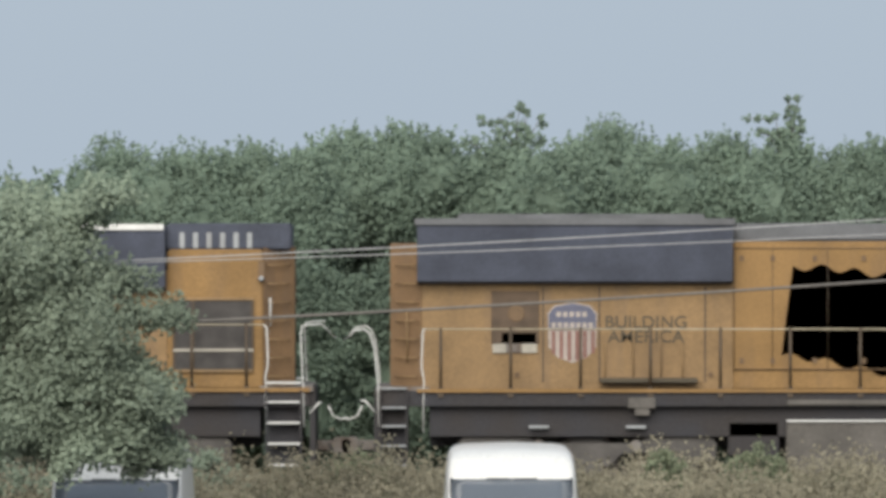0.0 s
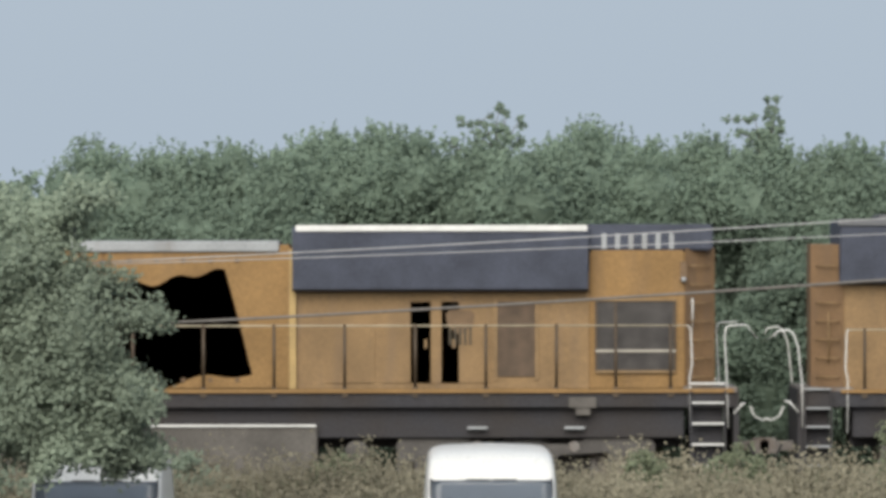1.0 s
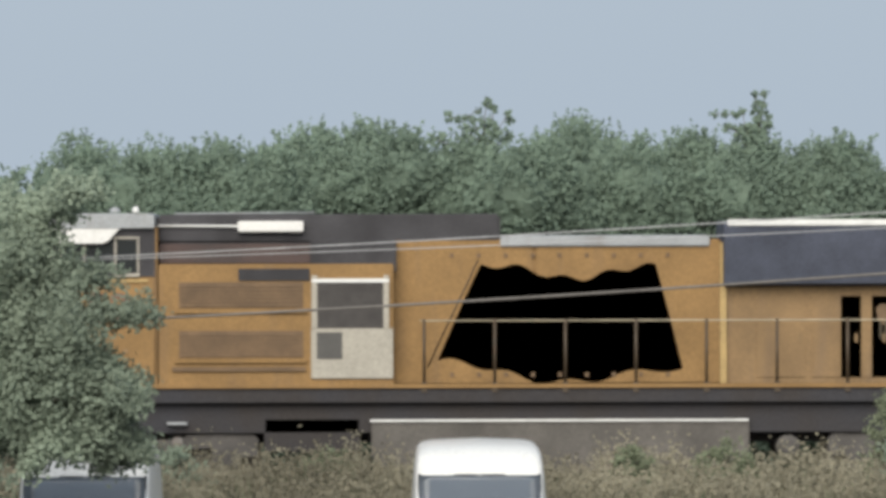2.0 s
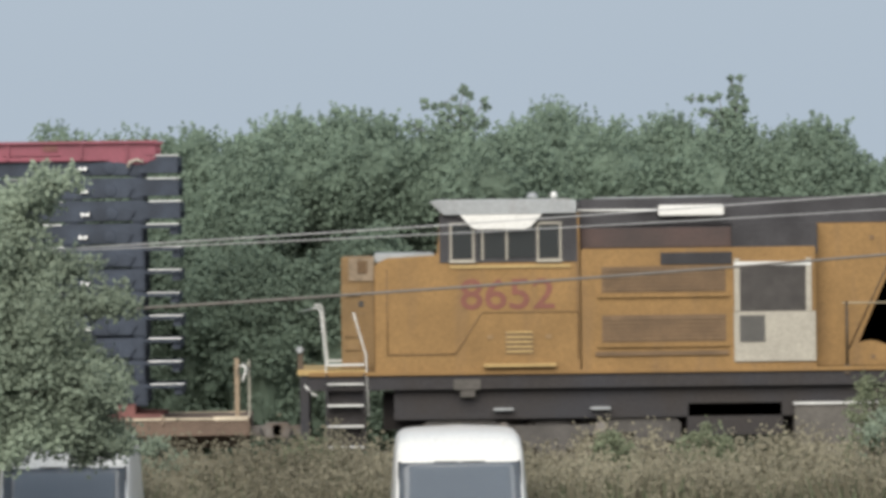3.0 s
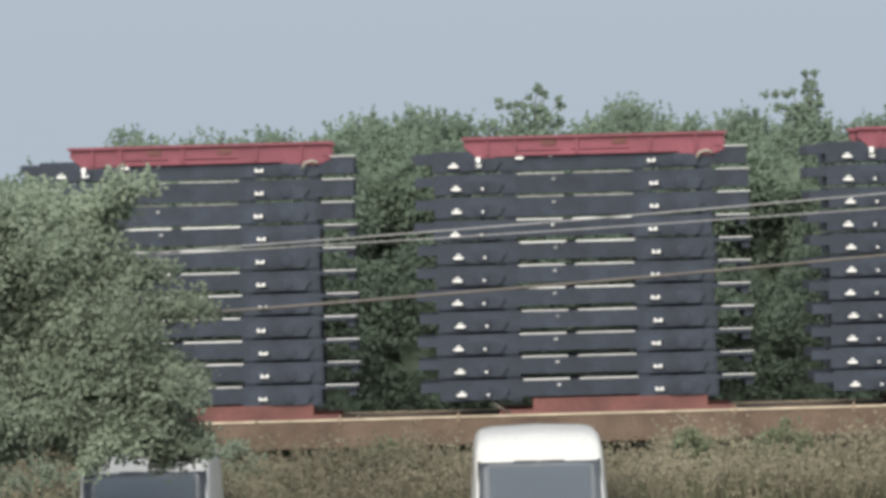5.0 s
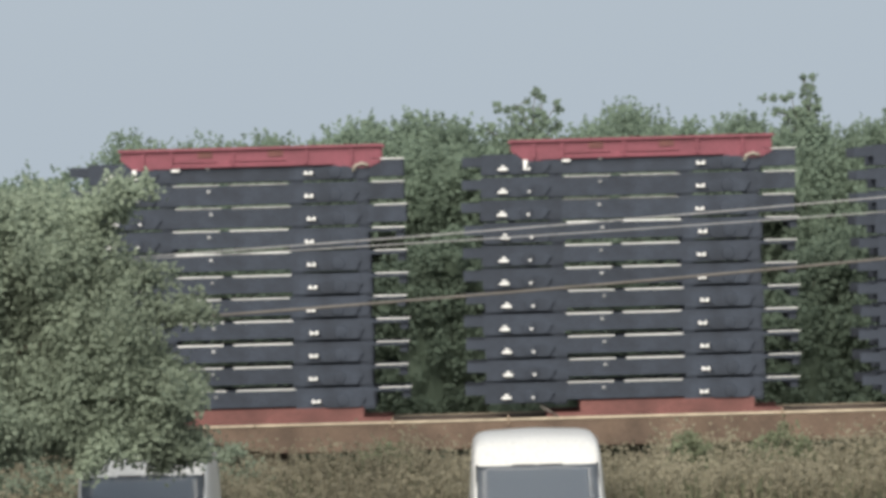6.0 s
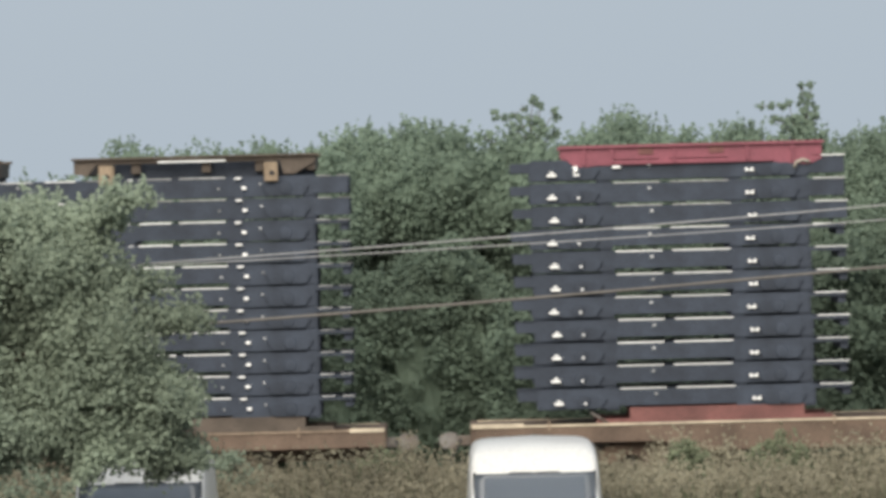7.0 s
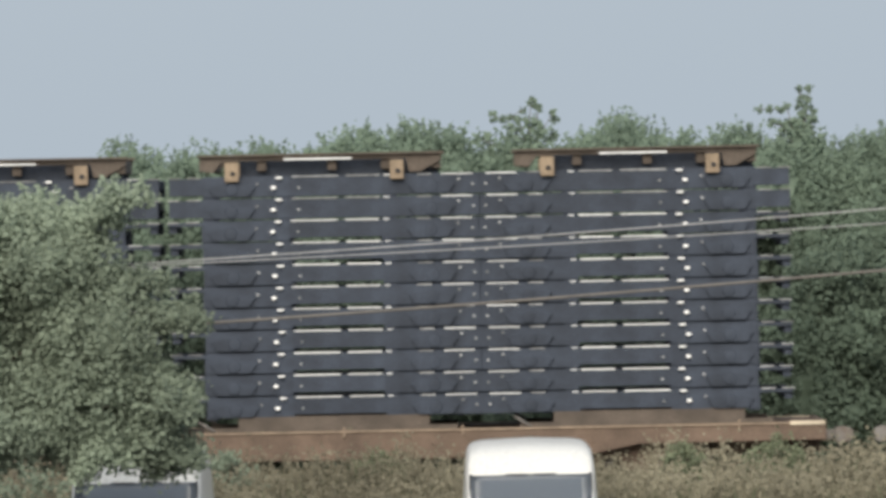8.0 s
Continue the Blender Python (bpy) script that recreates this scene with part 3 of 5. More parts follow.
def sheet(corners, n=8, bulge=0.05, thick=0.012):
    """A curved pane: corners (bottom left, bottom right, top right, top left), bowed towards -y."""
    bl, br, tr, tl = [Vector(c) for c in corners]
    b = bmesh.new()
    g = []
    for j in range(n + 1):
        v = j / n
        row = []
        for i in range(n + 1):
            u = i / n
            p = (bl.lerp(br, u)).lerp(tl.lerp(tr, u), v)
            p.y -= bulge * (1 - (2 * u - 1) ** 2)
            row.append(b.verts.new(p))
        g.append(row)
    for j in range(n):
        for i in range(n):
            b.faces.new((g[j][i], g[j][i + 1], g[j + 1][i + 1], g[j + 1][i])).smooth = True
    bmesh.ops.solidify(b, geom=b.faces[:], thickness=thick)
    return b


def road_wheel(parent, x, y, r, w):
    tyre = part("wheel", lathe([(r * 0.6, -w / 2), (r * 0.95, -w / 2), (r, -w * 0.35), (r, w * 0.35), (r * 0.95, w / 2), (r * 0.6, w / 2)], 0, 0, 0, 28), RUBBER, parent)
    tyre.matrix_basis = pose(x, y, r, 0, 0, 90)
    rim = part("rim", lathe([(0.05, -w * 0.3), (r * 0.58, -w * 0.42), (r * 0.62, -w * 0.3), (r * 0.62, w * 0.3), (r * 0.58, w * 0.42), (0.05, w * 0.3)], 0, 0, 0, 24), SILVER, tyre)
    return rim


def white_van():
    v = thing("van", "white high-roofed delivery van parked facing the camera", "van", m=pose(1.02, -15.0, LOT + 0.09) @ Matrix.Diagonal((1.04, 1, 1, 1)))
    part("body", loft([(0.0, 0.86, 0.34, 0.78, 0.05), (0.06, 0.93, 0.30, 0.98, 0.06), (0.5, 0.99, 0.28, 1.14, 0.08), (0.95, 1.01, 0.28, 1.27, 0.08), (1.35, 1.01, 0.28, 1.72, 0.10), (1.68, 1.01, 0.28, 2.08, 0.11),
                       (1.78, 1.01, 0.28, 2.20, 0.105), (1.92, 1.01, 0.28, 2.33, 0.10), (2.15, 1.01, 0.28, 2.43, 0.10), (2.6, 1.01, 0.28, 2.49, 0.10), (3.4, 1.01, 0.28, 2.50, 0.09), (5.4, 1.0, 0.3, 2.48, 0.09), (5.52, 0.97, 0.34, 2.42, 0.09), (5.56, 0.9, 0.4, 2.38, 0.1)], None, 80, 13.0), WHITE, v)
    part("windscreen", sheet([(-0.88, 0.985, 1.29), (0.88, 0.985, 1.29), (0.86, 1.675, 2.06), (-0.86, 1.675, 2.06)], 10, 0.06), GLASS, v, "dark curved windscreen")
    # black sheet stands in for the unlit cabin; its rim is the seal
    part("cabin_dark_sheet", sheet([(-0.895, 1.07, 1.27), (0.895, 1.07, 1.27), (0.875, 1.745, 2.075), (-0.875, 1.745, 2.075)], 10, 0.07), RUBBER, v)
    part("grille", box(-0.6, 0.6, -0.04, 0.1, 0.55, 0.8, 0.02), DARKVOID, v)
    part("bumper", box(-0.95, 0.95, -0.08, 0.25, 0.3, 0.55, 0.05), STEEL, v)
    for s in (-1, 1):
        part("headlight", box(s * 0.77 - 0.13, s * 0.77 + 0.13, -0.03, 0.2, 0.8, 1.02, 0.03), LAMPGLASS, v)
        mir = part("mirror", box(s * 1.19 - 0.1, s * 1.19 + 0.1, 0.95, 1.1, 1.18, 1.52, 0.04), RUBBER, v, "black door mirror")
        part("mirror_arm", tube([(s * 0.95, 1.1, 1.22), (s * 1.1, 1.05, 1.26)], 0.03, 8), RUBBER, mir)
        part("wiper", tube([(s * 0.1, 0.94, 1.3), (s * 0.1 + 0.55, 0.97, 1.38)], 0.012, 6), RUBBER, v)
        for y in (0.95, 4.45):
            road_wheel(v, s * 0.9, y, 0.34, 0.22)
    part("dashboard", box(-0.85, 0.85, 1.2, 1.55, 1.2, 1.32, 0.03), RUBBER, v)
    return v


van = white_van()
tagged(copy_thing(van, pose(-4.83, -15.3, LOT + 0.09)), "white high-roofed van parked under the overhanging tree", "van")


# ---- train: shared pieces (drawn in camera pixels, near side at y = -1.5 m) ----
def U(x0, x1, y0, y1, h0, h1, bevel=0.0, bm=None, shear=0.0):
    """A box in camera pixels along x and above the rail, in metres across."""
    return box(x0 * Q, x1 * Q, y0, y1, h0 * Q, h1 * Q, bevel, bm, shear * Q)


def plate(outline, y0, y1, bevel=0.0, bm=None):
    return prism([(a * Q, b * Q) for a, b in outline], y0, y1, "y", bevel, bm)


def bar(points, r, bm=None, sides=8):
    return tube([(a * Q, y, h * Q) for a, y, h in points], r, sides, bm)


WHEELSETS = []      # wheelset, radius


def wheelset(parent, x, r):
    prof = [(0.09, -0.95), (0.09, -0.80), (0.12, -0.79), (0.14, -0.775), (r * 0.8, -0.765), (r * 0.84, -0.79), (r, -0.785), (r, -0.70), (r + 0.03, -0.685), (r + 0.03, -0.66), (r * 0.85, -0.66), (r * 0.8, -0.69), (0.14, -0.68), (0.1, -0.6)]
    w = part("wheelset", lathe(prof + [(a, -y) for a, y in reversed(prof)], 0, 0, 0, 32), STEEL, parent)
    w.matrix_basis = pose(x, 0, r)
    b = bmesh.new()
    for s in (-1, 1):
        for k in range(3):
            a = k * math.tau / 3
            box(math.cos(a) * 0.045 - 0.012, math.cos(a) * 0.045 + 0.012, s * 0.96 - 0.015, s * 0.96 + 0.015, math.sin(a) * 0.045 - 0.012, math.sin(a) * 0.045 + 0.012, 0, b)
    part("axle_cap", b, STEEL, w)
    WHEELSETS.append((w, x, r))


def engine_bogie(parent, x):
    g = part("bogie", plate([(-230, 92), (-215, 108), (-120, 112), (-90, 92), (90, 92), (120, 112), (215, 108), (230, 92), (228, 62), (185, 60), (160, 78), (60, 72), (40, 50), (-40, 50), (-60, 72), (-160, 78), (-185, 60), (-228, 62)], -1.22, -1.08, 0.012), BOGIE, parent, "dusty cast steel side frame")
    g.matrix_basis = pose(x * Q, 0, 0)
    part("far_frame", plate([(-230, 92), (-215, 108), (-120, 112), (-90, 92), (90, 92), (120, 112), (215, 108), (230, 92), (228, 62), (-228, 62)], 1.08, 1.22, 0.012), BOGIE, g)
    part("transom", U(-30, 30, -1.1, 1.1, 60, 100, 0.02), BOGIE, g)
    for k in (-130, 45):
        part("motor_case", U(k, k + 85, -0.62, 0.62, 28, 112, 0.04), BOGIE, g)
    for s in (-1, 1):
        for k in (-1, 0, 1):
            part("journal_box", U(k * 172 - 26, k * 172 + 26, s * 1.14 - 0.09, s * 1.14 + 0.09, 36, 84, 0.02), BOGIE, g)
        for k in (-86, 86):
            part("spring", lathe([(0.09, 0), (0.10, 0.02), (0.085, 0.05), (0.10, 0.08), (0.085, 0.11), (0.09, 0.14)], k * Q, 88 * Q, s * 1.16 - 0.07, 14), STEEL, g)
            part("brake_cylinder", U(k - 18, k + 18, s * 1.36 - 0.08, s * 1.36 + 0.08, 119, 124, 0.01), GREY, g, "pale grey brake cylinder")
    for k in (-1.63, 0, 1.63):
        wheelset(g, k, 0.53)


def car_bogie(parent, x):
    g = part("bogie", plate([(-105, 60), (-95, 72), (-45, 78), (45, 78), (95, 72), (105, 60), (104, 40), (72, 38), (60, 56), (36, 54), (26, 30), (-26, 30), (-36, 54), (-60, 56), (-72, 38), (-104, 40)], -1.08, -0.96, 0.012), RUST, parent)
    g.matrix_basis = pose(x * Q, 0, 0)
    part("far_frame", plate([(-105, 60), (-95, 72), (95, 72), (105, 60), (104, 40), (26, 30), (-26, 30), (-104, 40)], 0.96, 1.08, 0.012), RUST, g)
    part("bolster", U(-20, 20, -1.0, 1.0, 44, 70, 0.02), RUST, g)
    for k in (-0.84, 0.84):
        wheelset(g, k, 0.42)


def coupler(parent, x, d, h=84):
    c = part("coupler", U(x - d * 60 if d > 0 else x, x if d > 0 else x + 60, -0.1, 0.1, h - 9, h + 9, 0.015), STEEL, parent)
    part("knuckle", plate([(x - d * 22, h - 14), (x + d * 4, h - 14), (x + d * 10, h - 6), (x + d * 10, h + 10), (x - d * 4, h + 15), (x - d * 22, h + 14)], -0.17, 0.17, 0.02), STEEL, c)
    part("air_hose", tube([((x - d * 30) * Q, -0.35, (h + 5) * Q), ((x - d * 22) * Q, -0.38, (h - 12) * Q), ((x - d * 8) * Q, -0.38, (h - 36) * Q), (x * Q, -0.36, (h - 40) * Q)], 0.022, 8), RUBBER, c)


def ladder(parent, x0, x1, steps, d, edge=None):
    """Boarding steps at a corner of the deck: treads, stringers, silver grab rails."""
    for s in (-1, 1):
        st = part("boarding_steps", U(x0, x0 + 4, s * 1.5 - 0.04, s * 1.5 + 0.04, 50, 188, 0.006), BLACK, parent)
        part("stringer", U(x1 - 4, x1, s * 1.5 - 0.04, s * 1.5 + 0.04, 50, 188, 0.006), BLACK, st)
        part("riser_plate", U(x0 + 4, x1 - 4, s * 1.22 - 0.01, s * 1.22 + 0.01, 50, 188), BLACK, st)
        # bright tread colour stands in for light falling on the steps
        for h in steps:
            part("tread", U(x0 + 2, x1 - 2, s * 1.38 - 0.16, s * 1.38 + 0.16, h - 1.5, h + 1.5, 0.004), edge or SILVER, st, "step edge, painted bright as if lit from above")


def wavy_flag(parent, x0, x1, h0, h1, y, slant, canton, reds, pales, wave, rows=11, seg=40):
    """A flag painted on the side: each stripe a thin raised wavy band. wave: size of the folds, number and share of the ripples."""
    def at(u, f):
        fold = wave[0] * (math.sin(u * 7.2 + 1.0) + wave[2] * math.sin(u * math.tau * wave[1] + 2.5 * f))
        xx = x0 + (x1 - x0) * u + slant * f * (1 - u) + 34 * (1 - f) * u * u * u - 14 * f * u * u
        return xx * Q, (h0 + (h1 - h0) * f + fold - 16 * u * (1 - f) + 10 * (f - 1) * math.sin(u * 3.1)) * Q

    def band(f0, f1, u1, yy):
        b = bmesh.new()
        lo, hi = [], []
        for k in range(seg + 1):
            u = u1 * k / seg
            for row, f in ((lo, f0), (hi, f1)):
                xx, hh = at(u, f)
                row.append(b.verts.new((xx, yy, hh)))
        for k in range(seg):
            b.faces.new((lo[k], lo[k + 1], hi[k + 1], hi[k]))
        bmesh.ops.solidify(b, geom=b.faces[:], thickness=0.003)
        return b
    fl = None
    for r in range(rows):
        o = part("flag_stripe" if fl else "painted_flag", band(r / rows, (r + 1) / rows, 1, y), reds if r % 2 == 0 else pales, fl or parent, "" if fl else "faded painted flag of wavy red and pale stripes")
        fl = fl or o
    if canton:
        part("flag_canton", band(0.52, 1.01, canton, y - 0.005), FLAGBLUE, fl, "dark field of the flag")
        for r in (1, 3):
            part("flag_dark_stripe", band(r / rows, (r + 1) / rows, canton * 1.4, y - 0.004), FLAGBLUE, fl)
        part("flag_pole", bar([(x0 - 18, y - 0.008, h0 - 2), (x0 + slant - 4, y - 0.008, h1 + 22)], 0.012), POST, fl)


def handrails(parent, posts, h, x0, x1, deck=188, both=True):
    for s in ((-1, 1) if both else (-1,)):
        y = s * 1.47
        r = part("handrail", bar([(x0, y, h), (x1, y, h)], 0.0125), RAILPAINT, parent, "thin worn pale handrail")
        for p in posts:
            part("post", bar([(p, y, deck - 4), (p, y, h + 3)], 0.027), POST, r)
            part("post_foot", U(p - 5, p + 5, y - 0.03, y + 0.03, deck - 12, deck + 6, 0.006), POST, r)


def end_rails(parent, x, d, top=303, swept=False):
    """White grab rails either side of the steps and the chain across the deck's end. d: +1 where the end faces +x."""
    for s in (-1, 1):
        y = s * 1.47
        a = part("grab_rail", bar([(x - d * 143, y, top), (x - d * 138, y, top - 6), (x - d * 136, y, top - 70), (x - d * 140, y, top - 90), (x - d * 139, y, 112)], 0.0125), SILVER, parent, "white painted grab rail")
        if swept:
            pts = [(x - d * 60, y, 122), (x - d * 59, y, 200), (x - d * 52, y, top - 32), (x - d * 44, y, top - 8), (x - d * 34, y, top - 1), (x - d * 14, y, top - 4), (x - d * 10, y, top - 14)]
        else:
            pts = [(x - d * 72, y, 122), (x - d * 74, y, 200), (x - d * 78, y, top - 18), (x - d * 75, y, top - 2), (x - d * 66, y, top), (x - d * 40, y, top + 1)]
        part("grab_rail_end", bar(pts, 0.0135), SILVER, a)
    far = -10 if swept else 14
    ch = part("safety_chain", bar([(x - d * 40, -1.47, top), (x - d * 30, -1.3, top - 10), (x - d * 20, -1.1, top - 22), (x - d * far, -0.8, top - 24)] if not swept else [(x - d * 12, -1.4, top - 8), (x - d * 6, -1.2, top - 14), (x + d * 4, -0.9, top - 22)], 0.011), SILVER, parent)
    part("cut_lever", bar([(x - d * 62, -1.42, 146), (x - d * 46, -1.42, 164), (x - d * 42, -1.4, 165)] if not swept else [(x - d * 54, -1.42, 148), (x - d * 36, -1.42, 168), (x - d * 28, -1.4, 168)], 0.016), SILVER, ch)
    part("hose_loop", tube([((x - d * 30) * Q, -0.9, 158 * Q), ((x - d * 22) * Q, -0.9, 140 * Q), ((x - d * 8) * Q, -0.85, 133 * Q), ((x + d * 4) * Q, -0.8, 136 * Q)], 0.014, 8), SILVER, ch)


def number_of(parent, x0, x1, h0, h1, y):
    lettering("road_number", "8652", x0 * Q, x1 * Q, h0 * Q, h1 * Q, y, REDPAINT, parent)


# ---- trailing locomotive: cab end to the left, radiator end to the right ----
def cab_locomotive():
    """Pixel x is zero at the coupler between the locomotives and runs negative towards the cab."""
    L = thing("locomotive", "yellow diesel locomotive with dark radiator wings and a faded flag", "locomotive", "coupled train")
    # frame, tank, bogies
    part("underframe", U(-2330, -62, -1.47, 1.47, 158, 188, 0.01), BLACK, L)
    part("side_sill", U(-2330, -62, -1.52, -1.465, 184, 191, 0.004), YELLOW, L)
    # added black filler; keeps the space below the deck evenly dark
    part("dark_filler", U(-2180, -150, -1.3, 1.3, 104, 160, 0.01), BLACK, L)
    tank = part("fuel_tank", plate([(-1470, 128), (-800, 128), (-800, 60), (-830, 32), (-1440, 32), (-1470, 60)], -1.42, 1.42, 0.03), TANKGREY, L, "dusty brown-grey fuel tank")
    part("tank_edge", U(-1472, -802, -1.46, -1.40, 124, 128, 0.004), SILVER, tank, "pale top edge of the fuel tank")
    part("centre_sill", U(-2200, -150, -0.55, 0.55, 84, 150, 0.02), BLACK, L)
    part("air_tank", lathe([(0.1, -1.3), (0.2, -1.22), (0.2, 1.22), (0.1, 1.3)], -730 * Q, 78 * Q, 0, 20), BOGIE, L)
    part("battery_box", U(-1660, -1490, -1.3, 1.3, 70, 130, 0.02), BLACK, L)
    engine_bogie(L, -430)
    engine_bogie(L, -1900)
    coupler(L, 0, 1)
    coupler(L, -2390, -1)
    for x in (-330, -2050):
        b = part("bearing_bracket", U(x - 24, x + 24, -1.52, -1.30, 157, 176, 0.01), TANKGREY, L, "dusty grey bracket under the deck edge")
        part("bracket_foot", U(x - 12, x + 14, -1.50, -1.30, 144, 158, 0.01), TANKGREY, b)
    # long hood
    part("long_hood", U(-1180, -846, -1.02, 1.02, 188, 446, 0.04), YELLOW, L)
    part("hood_roof", U(-1240, -868, -1.08, 1.08, 434, 453, 0.02), GREY, L, "dusty grey roof panel")
    part("hood_corner_post", U(-850, -838, -1.06, -1.0, 190, 440, 0.006), PALE_YELLOW, L)
    # shade of the wing is put into this hood's colour
    part("radiator_hood", U(-846, -316, -0.98, 0.98, 188, 400, 0.02), SHADED_YELLOW, L, "hood below the wing, yellow painted browner for its shade")
    part("radiator_wing", prism([(-1.02, 362 * Q), (-1.3, 367 * Q), (-1.4, 468 * Q), (-1.25, 478 * Q), (1.25, 478 * Q), (1.4, 468 * Q), (1.3, 367 * Q), (1.02, 362 * Q)], -844 * Q, -319 * Q, "x", 0.015), NAVY, L, "dark flared radiator wing")
    # silver colour stands in for sunlight on the ledge's top
    part("wing_ledge", U(-838, -321, -1.43, -1.2, 470, 481, 0.012), SILVER, L, "ledge on the wing, painted pale for sun from above")
    part("rear_hood", U(-316, -146, -1.02, 1.02, 188, 436, 0.03), YELLOW, L)
    part("rear_roof", U(-318, -96, -0.98, 0.98, 436, 482, 0.03), NAVY, L)
    # end colour carries painted shade as well as soot
    part("hood_end", prism([(-146 * Q, -1.02), (-91 * Q, -0.55), (-91 * Q, 0.55), (-146 * Q, 1.02)], 188 * Q, 440 * Q, "z", 0.012), SHADED_END, L, "sooty end of the hood, also darkened for shade")
    for k in range(6):
        x = -290 + 24 * k - 0
        part("roof_louvre", U(x - 4.5, x + 4.5, -1.0, -0.97, 438, 466, 0.004), GREY, L)
    scr = part("inertial_screen", U(-303, -164, -1.05, -1.015, 219, 349, 0.006), DARKVOID, L, "dark rectangular intake screen")
    for h in (348, 220, 257):
        part("screen_frame", U(-305, -163, -1.075, -1.045, h - 2.5, h + 2.5, 0.003), CREAM if h == 257 else TAN, scr)
    for x in (-304, -270, -165):
        part("screen_post", U(x - 2.5, x + 2.5, -1.07, -1.045, 220, 349, 0.003), POST, scr)
    d = part("hood_door", U(-480, -413, -1.0, -0.975, 211, 345, 0.006), BROWNMESH, L, "dark brown open-mesh door")
    part("door_frame", U(-486, -480, -1.01, -0.98, 205, 350, 0.003), TAN, d)
    part("door_frame_far", U(-413, -407, -1.01, -0.98, 205, 350, 0.003), TAN, d)
    for x in (-740, -640, -590, -535):
        o = part("hood_panel", U(x - 45, x + 42, -1.0, -0.975, 200, 345, 0.006), SHADED_YELLOW, L)
        part("latch", U(x + 30, x + 35, -1.015, -1.0, 262, 278, 0.002), TAN, o)
    em = part("wing_emblem", plate([(-572, 322), (-565, 330), (-528, 330), (-520, 322), (-524, 300), (-546, 285), (-568, 300)], -1.008, -1.002), LOUVRE, L, "small dark shield emblem with bars")
    for k in range(5):
        part("emblem_bar", U(-566 + 9 * k, -562 + 9 * k, -1.014, -1.007, 268, 300), BROWNPAINT, em)
    part("horn_bracket", U(-155, -143, -1.06, -1.0, 380, 416, 0.004), LOUVRE, L)
    part("marker_lamp", lathe([(0.03, 0), (0.045, 0.03), (0.04, 0.06)], -149 * Q, 384 * Q, -1.12, 14), GREY, L)
    for k in range(7):
        h = 210 + 33 * k
        part("grab_iron", tube([(-138 * Q, -0.98, h * Q), (-136 * Q, -1.06, h * Q), (-101 * Q, -0.76, h * Q), (-100 * Q, -0.66, h * Q)], 0.012, 6), TAN, L)
    part("vertical_grab", bar([(-133, -1.0, 300), (-133, -1.05, 350)], 0.014), SILVER, L)
    handrails(L, [-1376 + 125 * k for k in range(9)] + [-271, -174], 303, -1384, -143)
    ladder(L, -140, -76, (200, 166, 129, 92, 54), 1)
    end_rails(L, 0, 1)
    part("end_platform", U(-150, -56, -1.45, 1.45, 184, 194, 0.006), STEEL, L)
    part("pilot_plate", U(-62, -52, -1.4, 1.4, 30, 190, 0.01), BLACK, L)
    # engine hood by the flag and blower section
    part("blower_hood", U(-1432, -1180, -1.02, 1.02, 188, 446, 0.03), YELLOW, L)
    part("blower_roof", U(-1850, -1240, -1.0, 1.0, 440, 492, 0.05), CABGREY, L, "sooty dark roof of the hood")
    wavy_flag(L, -1352, -950, 222, 388, -1.024, 76, 0.36, DIMRED, DIMPALE, (11, 4, 0.5), 13)
    for k in range(9):
        for h in (418, 206):
            part("hood_latch", U(-1330 + 48 * k, -1323 + 48 * k, -1.036, -1.02, h - 4, h + 4, 0.003), LOUVRE, L)
    # cab side cabinet with the white door
    part("equipment_body", U(-1846, -1430, -1.46, 1.46, 188, 404, 0.02), YELLOW, L)
    part("equipment_slope", plate([(-1846, 404), (-1430, 404), (-1440, 440), (-1846, 440)], -1.2, 1.2, 0.02), SOOTRED, L, "sooty red-brown band below the roof")
    for x0, x1, h0, h1 in ((-1810, -1590, 326, 372), (-1810, -1590, 238, 286)):
        g = part("air_grille", U(x0, x1, -1.475, -1.455, h0, h1, 0.004), LOUVRE, L, "recessed brown air grille")
        part("grille_lip", U(x0 - 8, x1 + 6, -1.51, -1.46, h0 - 9, h0 - 1, 0.005), YELLOW, g)
        for k in range(6):
            part("slat", U(x0 + 3, x1 - 3, -1.488, -1.472, h0 + 4 + k * (h1 - h0 - 6) / 6, h0 + 7 + k * (h1 - h0 - 6) / 6), LOUVRE, g)
    part("grille_frame", U(-1822, -1586, -1.50, -1.46, 214, 222, 0.004), LOUVRE, L)
    part("roof_hatch", U(-1705, -1578, -1.48, -1.2, 374, 396, 0.01), CABGREY, L)
    dr = part("white_door", U(-1576, -1431, -1.50, -1.45, 201, 290, 0.01), CREAM, L, "cream lower panel of the side door")
    part("door_vent", U(-1566, -1521, -1.512, -1.498, 236, 283, 0.004), FLAGBLUE, dr)
    part("door_window", U(-1566, -1440, -1.495, -1.45, 290, 372, 0.01), DARKVOID, L, "dark window above the cream panel")
    for x in (-1570, -1443):
        part("window_post", U(x - 5, x + 5, -1.515, -1.46, 290, 384, 0.006), CREAM, dr)
    part("window_head", U(-1575, -1438, -1.52, -1.46, 371, 378, 0.006), SILVER, dr)
    part("roof_side_box", U(-1578, -1425, -1.3, -0.9, 388, 446, 0.02), CABGREY, L, "sooty dark box below the roof")
    part("roof_box", U(-1706, -1590, -1.2, -0.7, 461, 480, 0.015), WHITE, L, "white box on the roof edge")
    part("roof_rail", bar([(-1850, -1.05, 472), (-1590, -1.05, 470)], 0.02), SILVER, L)
    part("roof_rail_upper", bar([(-1820, -0.6, 493), (-1570, -0.6, 495)], 0.016), GREY, L)
